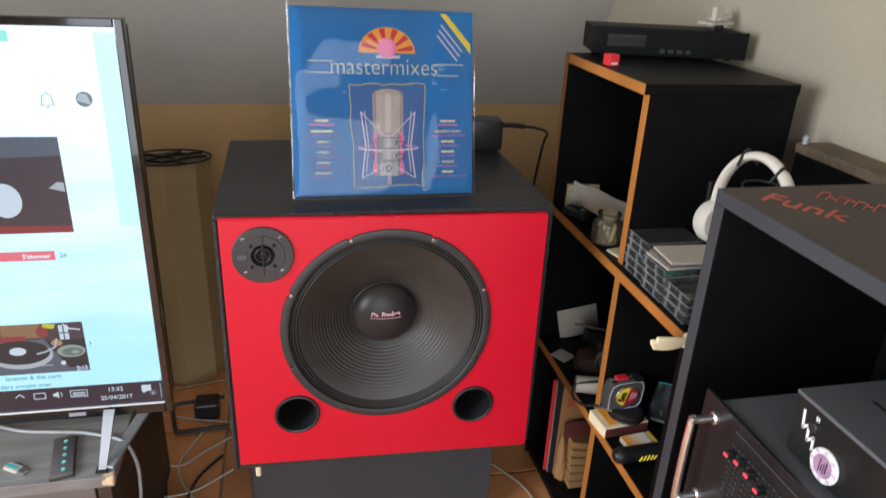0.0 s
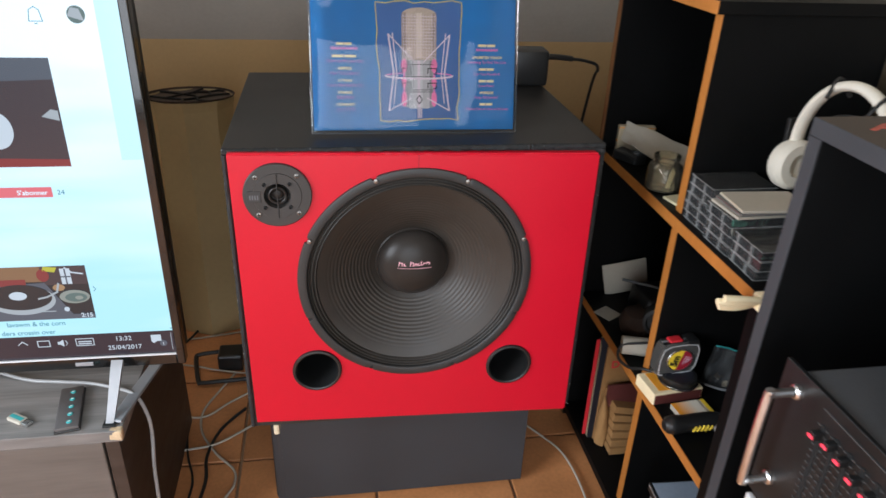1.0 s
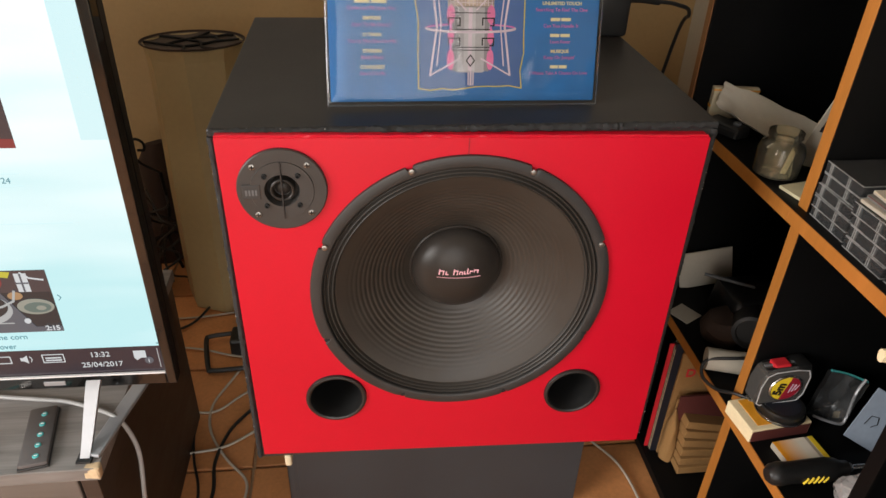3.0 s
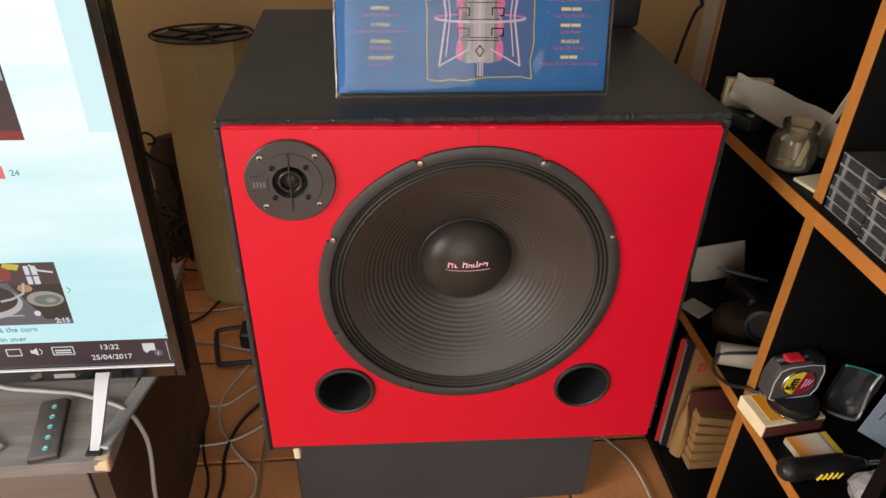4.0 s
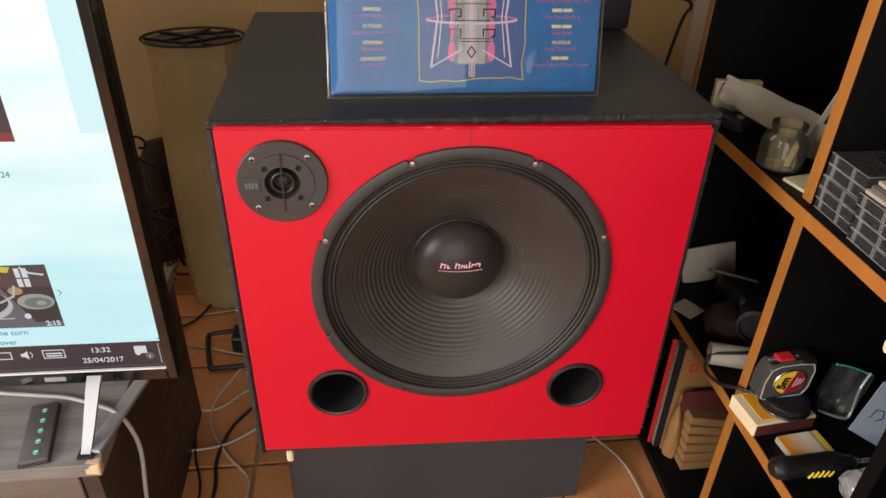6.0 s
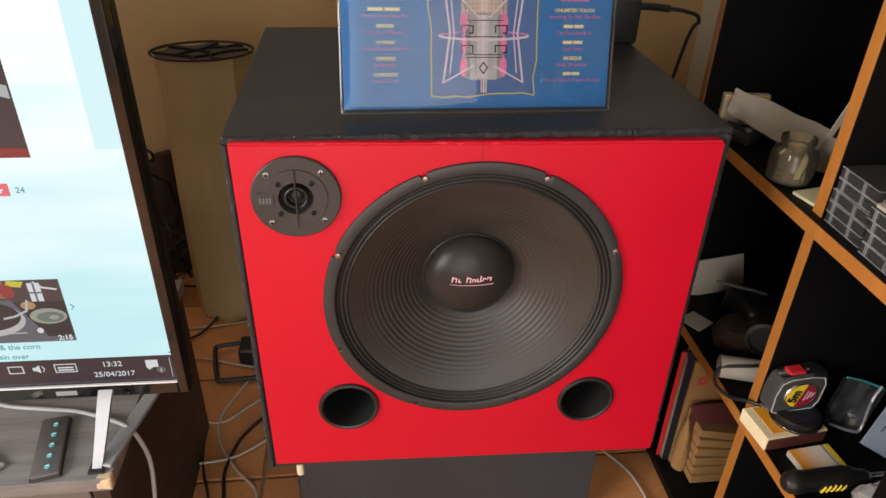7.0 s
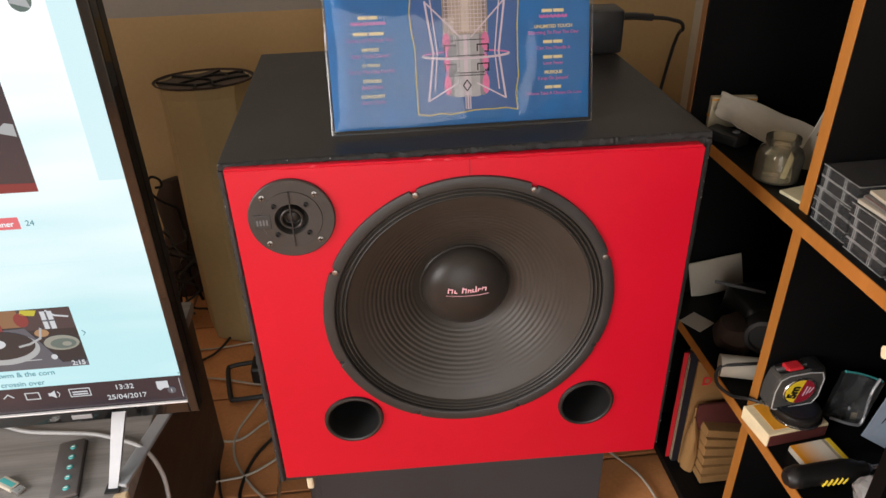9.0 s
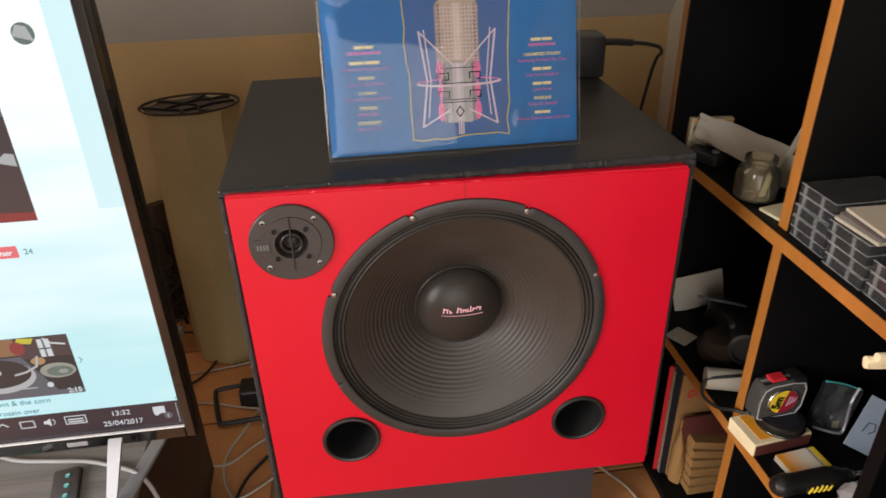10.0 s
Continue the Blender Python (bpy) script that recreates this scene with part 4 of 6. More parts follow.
    bm = stroke([(X(-0.510), Z(0.990)), (X(-0.508), Z(1.004)), (X(-0.502), Z(1.008)), (X(-0.497), Z(1.004)), (X(-0.495), Z(0.990)), (X(-0.510), Z(0.990))], 0.0010, ya)
    stroke([(X(-0.504), Z(0.987)), (X(-0.501), Z(0.987))], 0.0012, ya, bm)
    part("bell_icon", bm, M["ink"], scr)
    # lower picture: turntable with a record
    x0, x1, z0, z1 = -0.680, -0.5095, 0.538, 0.632
    lo = part("lower_picture", R(x0, x1, z0, z1, ya), M["pic3"], scr, "small picture of a record player")
    part("picture_detail", R(x0, -0.568, 0.606, z1, yb), M["pic4"], lo, "brown wooden wall")
    part("picture_detail", R(-0.568, x1, 0.600, z1, yb), M["pic1"], lo)
    part("picture_detail", R(x0, -0.590, 0.600, 0.611, yc), M["pic6"], lo)
    part("picture_detail", R(-0.640, -0.622, 0.611, z1, yc), M["pic1"], lo)
    part("picture_detail", disc(X(-0.566), Z(0.617), 0.009, 0.011, yc, 20), M["pic6"], lo)
    part("picture_detail", flat([(X(-0.566), Z(0.625)), (X(-0.550), Z(0.622)), (X(-0.546), Z(0.630)), (X(-0.563), Z(0.632))], yc), M["lityellow"], lo)
    part("picture_detail", disc(X(-0.549), Z(0.595), 0.009, 0.006, yc, 20), M["litamber"], lo)
    part("picture_detail", stroke([(X(-0.536), Z(0.629)), (X(-0.528), Z(0.621)), (X(-0.514), Z(0.618))], 0.0022, yc), M["icon"], lo)
    part("deck", flat([(X(x0), Z(0.546)), (X(-0.538), Z(0.546)), (X(-0.566), Z(0.604)), (X(x0), Z(0.600))], yb - 0.0002), M["pic2"], lo, "dark grey deck")
    part("platter", disc(X(-0.601), Z(0.575), 0.050, 0.027, yc, 48), M["pic5"], lo, "silver platter edge")
    part("vinyl_record", disc(X(-0.602), Z(0.580), 0.047, 0.023, yd, 48), M["pic3"], lo)
    part("record_label", disc(X(-0.604), Z(0.583), 0.013, 0.0075, 0.0014, 32), M["icon"], lo)
    bm = stroke([(X(-0.548), Z(0.603)), (X(-0.552), Z(0.588)), (X(-0.566), Z(0.580)), (X(-0.578), Z(0.577))], 0.0028, 0.0010)
    part("tone_arm", bm, M["pic5"], lo)
    part("white_sticker", R(-0.543, -0.530, 0.601, 0.628, yc), M["icon"], lo)
    bm = R(-0.5375, -0.5355, 0.601, 0.628, yd)
    R(-0.543, -0.530, 0.613, 0.615, yd, bm)
    part("sticker_lines", bm, M["pic2"], lo)
    part("dish", disc(X(-0.531), Z(0.578), 0.0225, 0.0120, yc, 32), M["litsage"], lo, "grey dish")
    part("dish_hollow", disc(X(-0.529), Z(0.577), 0.0165, 0.0080, yd, 24), M["dot"], lo)
    part("dish_glint", disc(X(-0.525), Z(0.5765), 0.0060, 0.0035, 0.0014, 20), M["litsage"], lo)
    part("picture_detail", disc(X(-0.545), Z(0.556), 0.0040, 0.0042, yc, 16), M["icon"], lo)
    part("picture_detail", R(-0.586, -0.560, 0.5525, 0.5540, yc), M["pic5"], lo)
    part("picture_detail", R(x0, x1, 0.538, 0.546, yb), M["pic2"], lo)
    words("2:15", 0.0105, pose(X(-0.5115), 0.0010, Z(0.5415), 90), M["icon"], lo, "", "RIGHT", 0.0002, "time_digits")
    words("lavawm & the corn", 0.0115, pose(X(-0.552), ya, Z(0.5265), 90), M["ink"], scr, "", "RIGHT", 0, "caption_lettering")
    words("ders crossin over", 0.0115, pose(X(-0.568), ya, Z(0.5110), 90), M["ink"], scr, "", "RIGHT", 0, "caption_lettering")
    bm = stroke([(X(-0.5045), Z(0.594)), (X(-0.5015), Z(0.590)), (X(-0.5045), Z(0.586))], 0.0010, ya)
    flat([(X(-0.4115), Z(0.5120)), (X(-0.4080), Z(0.5120)), (X(-0.40975), Z(0.5096))], ya, bm=bm)
    part("page_marks", bm, M["ink"], scr)
    part("page_rule", R(-0.72, -0.465, 0.6955, 0.6962, ya), M["pagepale"], scr)
    # silver feet
    X = outer
    for x in (-0.505, -1.470):
        def blade(u, v):
            w = 0.0092 - 0.0032 * u
            return (X(x) + 0.004 - 0.006 * u + (v - 0.5) * 2 * w, -0.010 - 0.072 * u ** 0.85, 0.074 * (1 - u) ** 1.15 + 0.003)
        f = part("foot", solid(sheet(1, 1, 14, 4, blade), 0.006), M["silver"], T, "silver metal foot", True)
        part("rear_leg", box(-0.0105, 0.0105, 0.0, 0.190, 0.0, 0.006, 0.002, None, pose(X(x) + 0.006, -0.078, 0.0006, 0, 0, -12)), M["silver"], f)
        part("rubber_pad", box(-0.010, 0.010, -0.006, 0.012, 0.0, 0.0035, 0.001, None, pose(X(x) - 0.002, -0.082, 0.0003)), M["plastic"], f, "black rubber pad")


television()


def tv_bench():
    T = thing("tv_bench", "dark wood television bench with a chipped corner", "furniture", (-1.045, 0.19, 0))
    x0, x1, y0, y1, zt = -0.555, 0.557, -0.229, 0.24, 0.3855
    part("top", box(x0, x1, y0, y1, zt - 0.022, zt, 0.0015), M["standtop"], T, "grey-brown grained top")
    part("side", box(x1 - 0.030, x1 - 0.008, y0 + 0.006, y1, 0, zt - 0.0222, 0.001), M["standbrown"], T)
    part("side", box(x0 + 0.008, x0 + 0.030, y0 + 0.006, y1, 0, zt - 0.0222, 0.001), M["standbrown"], T)
    part("back", box(x0 + 0.031, x1 - 0.031, y1 - 0.008, y1, 0.02, zt - 0.0225, 0), M["standbrown"], T)
    part("bottom", box(x0 + 0.031, x1 - 0.031, y0 + 0.02, y1 - 0.009, 0.03, 0.05, 0.001), M["standbrown"], T)
    for k in range(2):
        a = x0 + 0.032 + k * 0.524
        d = part("door", box(a, a + 0.521, y0 + 0.008, y0 + 0.024, 0.03, zt - 0.028, 0.002), M["standfront"], T, "flap door, grey-brown with the light on it put into the colour")
        part("knob", lathe([(0.004, 0), (0.004, 0.010), (0.008, 0.014), (0.008, 0.019), (0, 0.021)], 16, pose(a + 0.26, y0 + 0.008, 0.30, 90)), M["silver"], d, "", True)
    bm = crumple(box(x1 - 0.020, x1 + 0.0008, y0 - 0.0008, y0 + 0.012, zt - 0.0195, zt + 0.0006, 0.003), 0.002, 160)
    part("chipped_corner", bm, M["chip"], T, "bare chipped corner")
    T2 = thing("remote_control", "slim black remote control with teal buttons", "remote", (-0.580, 0.020, 0.3858), (0, 0, 11))
    part("body", box(-0.0185, 0.0185, -0.054, 0.054, 0.001, 0.010, 0.004), M["remotegrey"], T2, "dull charcoal body", True)
    part("side_band", box(-0.0192, 0.0192, -0.0555, 0.0545, 0.0, 0.0042, 0.0015), M["plastic"], T2, "black lower shell")
    for k in range(5):
        b = part("button", lathe([(0.0042, 0.0095), (0.0042, 0.0106), (0.0034, 0.0114), (0, 0.0117)], 20, pose(0.003, -0.041 + 0.0195 * k, 0)), M["teal"], T2, "small round teal button", True)
        part("symbol", box(0.0010, 0.0050, -0.0417 + 0.0195 * k, -0.0403 + 0.0195 * k, 0.0115, 0.0119, 0), M["whiteink"], b)
    T3 = thing("usb_stick", "small pale usb stick lying on the bench", "usb stick", (-0.650, 0.001, 0.3858), (0, 0, -32))
    part("body", box(-0.022, 0.008, -0.008, 0.008, 0, 0.007, 0.002), M["paper"], T3)
    part("plug", box(0.0082, 0.021, -0.006, 0.006, 0.001, 0.0055, 0.0004), M["chrome"], T3, "bright metal plug")
    part("stripe", box(-0.020, 0.006, -0.0035, 0.0035, 0.0068, 0.0073, 0), M["teal"], T3)
    T4 = thing("grey_cable", "grey cable lying across the bench and hanging down", "cable", (-0.66, 0.11, 0.386))
    pts = [(-0.760, 0.150, 0.3905), (-0.679, 0.109, 0.3905), (-0.620, 0.096, 0.3905), (-0.567, 0.086, 0.3905), (-0.520, 0.066, 0.392), (-0.4860, 0.048, 0.3895), (-0.4710, 0.044, 0.355), (-0.4670, 0.040, 0.31), (-0.467, 0.014, 0.234), (-0.467, 0.0, 0.10), (-0.470, 0.00, 0.004)]
    part("cord", tube([Vector(p) - Vector((-0.66, 0.11, 0.386)) for p in pts], 0.0033, 10), M["gwire"], T4, "", True)


tv_bench()


# ---------- behind: vase, iron stand, floor cables ----------
def vase():
    T = thing("floor_vase", "tall cream ceramic vase holding black wire scrolls", "vase", (-0.492, 0.905, 0))
    prof = [(0, 0.004), (0.108, 0.0), (0.111, 0.004), (0.112, 0.05), (0.111, 0.30), (0.107, 0.52), (0.1045, 0.60), (0.1070, 0.635), (0.1125, 0.6600), (0.1100, 0.6600), (0.1020, 0.630), (0.102, 0.30), (0.102, 0.02), (0, 0.02)]

    def tip(bm):
        """The mouth leans: its near lip stands higher than the far one."""
        for v in bm.verts:
            v.co.z += (0.016 - 0.085 * v.co.y) * max(0.0, min(1.0, (v.co.z - 0.58) / 0.06))
        return bm
    part("body", tip(lathe(prof, 8)), M["vase"], T, "eight-sided cream body")
    part("rim", tip(lathe([(0.1100, 0.6600), (0.1120, 0.6620), (0.1130, 0.6640), (0.1115, 0.6652), (0.1095, 0.6640), (0.1085, 0.6600)], 64, close=True)), M["brown"], T, "thin dark brown rim", True)
    part("dark_lining", tip(lathe([(0.1090, 0.6610), (0.1000, 0.6560), (0.0500, 0.6530), (0, 0.6520)], 48)), M["lining"], T, "dull grey-brown lining", True)

    def at(r, deg):
        a = radians(deg)
        return (r * math.cos(a), r * math.sin(a), 0.6555 + 0.006 * (r / 0.105) ** 2 + 0.016 - 0.085 * r * math.sin(a))
    webs = [((0.104, 185), (0.060, 200), (0.040, 250), (0.098, 268)), ((0.060, 200), (0.045, 120), (0.062, 92), (0.100, 80)), ((0.040, 250), (0.022, 330), (0.050, 20), (0.100, 12)),
            ((0.045, 120), (0.020, 60), (0.022, 330)), ((0.062, 92), (0.070, 60), (0.058, 35), (0.050, 20)), ((0.070, 60), (0.096, 50), (0.100, 40)),
            ((0.022, 330), (0.060, 300), (0.100, 305)), ((0.045, 120), (0.085, 140), (0.103, 146))]
    for web in webs:
        part("wire_web", tube([at(*p) for p in web], 0.0030, 6, 5), M["iron"], T, "bent black wire", True)


vase()


def iron_stand():
    T = thing("iron_candle_stand", "black wrought iron stand with a curled top", "candle stand", (-0.675, 1.02, 0))
    bm = tube([(0.02, 0, 0.30), (-0.025, 0, 0.33), (-0.045, 0, 0.37), (-0.028, 0, 0.395), (-0.008, 0, 0.385), (-0.008, 0, 0.366), (-0.024, 0, 0.364)], 0.0035, 8)
    part("scroll", bm, M["iron"], T, "", True)
    part("stem", tube([(0.02, 0, 0.30), (0.025, 0.0, 0.20), (0.01, 0, 0.10), (0.03, 0, 0.0)], 0.0045, 8), M["iron"], T, "", True)
    for k in range(3):
        a = 2.1 * k
        part("leg", tube([(0.02, 0, 0.12), (0.02 + 0.05 * math.cos(a), 0.05 * math.sin(a), 0.09), (0.02 + 0.075 * math.cos(a), 0.075 * math.sin(a), 0.004)], 0.004, 8), M["iron"], T, "", True)
    T = thing("cloth_bundle", "dark brown cloth bag slumped beside the vase", "bag", (-0.680, 1.10, 0))
    bm = lathe([(0, 0), (0.06, 0.0), (0.075, 0.05), (0.06, 0.14), (0.045, 0.22), (0.05, 0.29), (0.03, 0.345), (0, 0.35)], 32)
    part("bag", crumple(bm, 0.02, 14), M["brown"], T, "", True)
    T = thing("cable_tangle", "tangled black cables hanging by the wall", "cable", (-0.655, 0.93, 0))
    rnd = random.Random(8)
    for k in range(5):
        pts = [(rnd.uniform(-0.05, 0.05), rnd.uniform(-0.05, 0.04), max(0.006, 0.30 - 0.05 * s + rnd.uniform(-0.03, 0.03))) for s in range(7)]
        part("cord", tube(pts, 0.003, 6, 5), M["bwire"], T, "", True)


iron_stand()


def floor_cables():
    z = 0.0045
    runs = [
        ("white cable snaking over the tiles", M["wire"], 0.0029, [(-0.40, 0.62), (-0.432, 0.548), (-0.462, 0.47), (-0.455, 0.395), (-0.413, 0.318), (-0.368, 0.262), (-0.362, 0.22), (-0.374, 0.188), (-0.41, 0.12)]),
        ("white cable lying across the tiles", M["wire"], 0.0026, [(-0.66, 0.79), (-0.591, 0.786), (-0.53, 0.79), (-0.465, 0.801), (-0.36, 0.82)]),
        ("white cable lying across the tiles", M["wire"], 0.0026, [(-0.64, 0.66), (-0.575, 0.667), (-0.513, 0.656), (-0.442, 0.629), (-0.34, 0.60)]),
        ("white cable lying across the tiles", M["wire"], 0.0026, [(-0.58, 0.44), (-0.522, 0.455), (-0.455, 0.45), (-0.40, 0.499), (-0.32, 0.56)]),
        ("white cable lying across the tiles", M["wire"], 0.0028, [(-0.53, 0.330), (-0.47, 0.336), (-0.41, 0.35), (-0.33, 0.41)]),
        ("black cable trailing over the tiles", M["bwire"], 0.0033, [(-0.62, 0.72), (-0.558, 0.76), (-0.52, 0.84), (-0.482, 0.933), (-0.40, 1.0)]),
        ("black cable trailing over the tiles", M["bwire"], 0.0036, [(-0.36, 0.47), (-0.412, 0.396), (-0.432, 0.31), (-0.425, 0.23), (-0.44, 0.12)]),
        ("black cable trailing over the tiles", M["bwire"], 0.0026, [(-0.50, 0.48), (-0.478, 0.33), (-0.455, 0.25), (-0.453, 0.195), (-0.47, 0.08)]),
        ("white cable beside the bass cabinet", M["wire"], 0.0026, [(0.30, 0.36), (0.352, 0.284), (0.385, 0.221), (0.395, 0.124), (0.385, 0.02), (0.35, -0.08)]),
    ]
    for k, (label, m, r, pts) in enumerate(runs):
        c = pts[len(pts) // 2]
        T = thing("floor_cable", label, "cable", (*c, 0), group="cables on the floor")
        part("cord", tube([(x - c[0], y - c[1], r + 0.0008 + 0.0022 * (k % 3)) for x, y in pts], r, 8, 8), m, T, "", True)
    T = thing("cable_loop", "black cable bent into a square loop on the tiles", "cable", (-0.47, 0.63, 0), group="cables on the floor")
    part("cord", tube([(0.10, 0.08, 0.02), (0.02, 0.068, 0.02), (-0.028, 0.06, 0.02), (-0.038, 0.045, 0.018), (-0.02, -0.045, 0.012), (-0.008, -0.056, 0.012), (0.04, -0.054, 0.012), (0.12, -0.05, 0.012)], 0.006, 8), M["bwire"], T, "", True)
    T = thing("plug_adapter", "black plug adapter lying behind the speaker", "adapter", (-0.415, 0.66, 0))
    part("body", box(-0.03, 0.035, -0.03, 0.03, 0.0, 0.05, 0.006), M["plastic"], T)


NUDGE = Vector((-0.011, -0.012, 0))
floor_cables()
NUDGE = Vector((0, 0, 0))


# ---------- bookcase ----------
def bookcase():
    T = thing("bookcase", "stepped black bookcase with orange beech edges", "bookcase", (0.60, 0.03, 0))
    ox, oy = 0.60, 0.03
    xb = 0.722
    th = 0.019

    def board(name, y0, y1, z0, z1, edge, band="orange", xf=0.42):
        p = part(name, box(xf + 0.002 - ox, xb - ox, y0 - oy, y1 - oy, z0, z1, 0.0006), M["shelf"], T)
        part("edge_band", box(xf - ox, xf + 0.0018 - ox, edge[0] - oy, edge[1] - oy, edge[2], edge[3], 0.0004), M[band], p, "orange beech edge band" if band == "orange" else "")
    yd, yl, yr = 0.0205, 0.353, -0.250
    board("divider", yd, yd + th, 0, 1.0305, (yd, yd + th, 0, 1.0302), xf=0.436)
    # the far side's band is darkened in colour for the shade there
    board("side", yl, yl + th, 0, 1.0305, (yl + 0.004, yl + th, 0, 1.0495), "shadededge")
    board("side", yr, yr + th, 0, 0.690, (yr, yr + th, 0, 0.7095), "shelf")
    board("top", yd - 0.010, yl + th, 1.031, 1.0495, (yd - 0.010, yl - 0.0003, 1.031, 1.0495))
    ym = yd + th / 2
    for z in (0.040, 0.362, 0.7095):
        band = "shelf" if z < 0.1 else "orange"
        board("shelf", ym + 0.0002, yl - 0.0005, z - th, z, (ym + 0.0002, yl - 0.0003, z - th, z), band)
        right = yr + th + 0.0005 if z < 0.5 else yr
        board("shelf", right, ym - 0.0002, z - th, z, (right if z < 0.5 else yr + th + 0.0003, ym - 0.0002, z - th, z), band)
    part("back", box(xb + 0.0005 - ox, xb + 0.006 - ox, yr - oy, yl + th - oy, 0.02, 0.704, 0), M["shelf"], T)
    part("back", box(xb + 0.0005 - ox, xb + 0.006 - ox, yd - oy, yl + th - oy, 0.7045, 1.049, 0), M["shelf"], T)


bookcase()


def wall_chest():
    T = thing("low_chest", "black chest with a dusty brown top against the wall", "chest", (0.7645, -0.535, 0))
    part("body", box(-0.034, 0.034, -0.50, 0.53, 0, 0.932, 0.002), M["shelf"], T)
    part("lid", box(-0.036, 0.036, -0.502, 0.532, 0.9325, 0.949, 0.002), M["dustlid"], T, "dusty brown lid")
    part("corner_cap", lathe([(0.006, 0), (0.006, 0.012), (0.004, 0.015), (0, 0.015)], 12, pose(-0.026, 0.522, 0.9495)), M["silver"], T)


wall_chest()


def bookcase_top():
    T = thing("tape_deck", "flat black audio deck on top of the bookcase", "audio deck", (0.632, 0.368, 1.050), (0, 0, -14))
    part("case", box(-0.158, 0.158, -0.075, 0.050, 0.006, 0.058, 0.002), M["shelf"], T)
    for k in range(4):
        part("button", box(-0.020 + 0.018 * k, -0.008 + 0.018 * k, -0.0845, -0.0822, 0.012, 0.020, 0.0008), M["plastic"], T)
    part("display_window", box(-0.130, -0.050, -0.0832, -0.0822, 0.022, 0.046, 0.0004), M["bezel"], T, "dark display window")
    part("front_panel", box(-0.160, 0.160, -0.082, -0.0755, 0.005, 0.060, 0.0015), M["shelf"], T, "dull black front panel")
    for x in (-0.13, 0.13):
        for y in (-0.06, -0.02):
            part("foot", lathe([(0.008, 0), (0.009, 0.0065)], 12, pose(x, y, 0)), M["plastic"], T)
    T = thing("wall_bracket", "white plastic bracket lying on the audio deck", "bracket", (0.735, 0.330, 1.1085), (0, 0, 20))
    part("plate", box(-0.036, 0.036, -0.02, 0.02, 0.010, 0.016, 0.002), M["paper"], T)
    part("fin", box(-0.012, 0.014, -0.006, 0.006, 0.0165, 0.046, 0.002), M["paper"], T)
    part("fin", box(-0.004, 0.034, -0.017, 0.017, 0.0165, 0.021, 0.002, None, pose(0, 0, 0.003, 0, -14)), M["paper"], T)
    part("pad", box(0.006, 0.020, -0.007, 0.007, 0.0, 0.0098, 0.001), M["plastic"], T, "black rubber pad")
    T = thing("red_box", "tiny red card box on the bookcase edge", "box", (0.446, 0.205, 1.0497), (0, 0, 10))
    part("box", box(-0.011, 0.011, -0.011, 0.011, 0, 0.021, 0.001), M["redink"], T)
    part("box_print", box(-0.007, 0.007, -0.0116, -0.0112, 0.003, 0.006, 0), M["whiteink"], T)


bookcase_top()


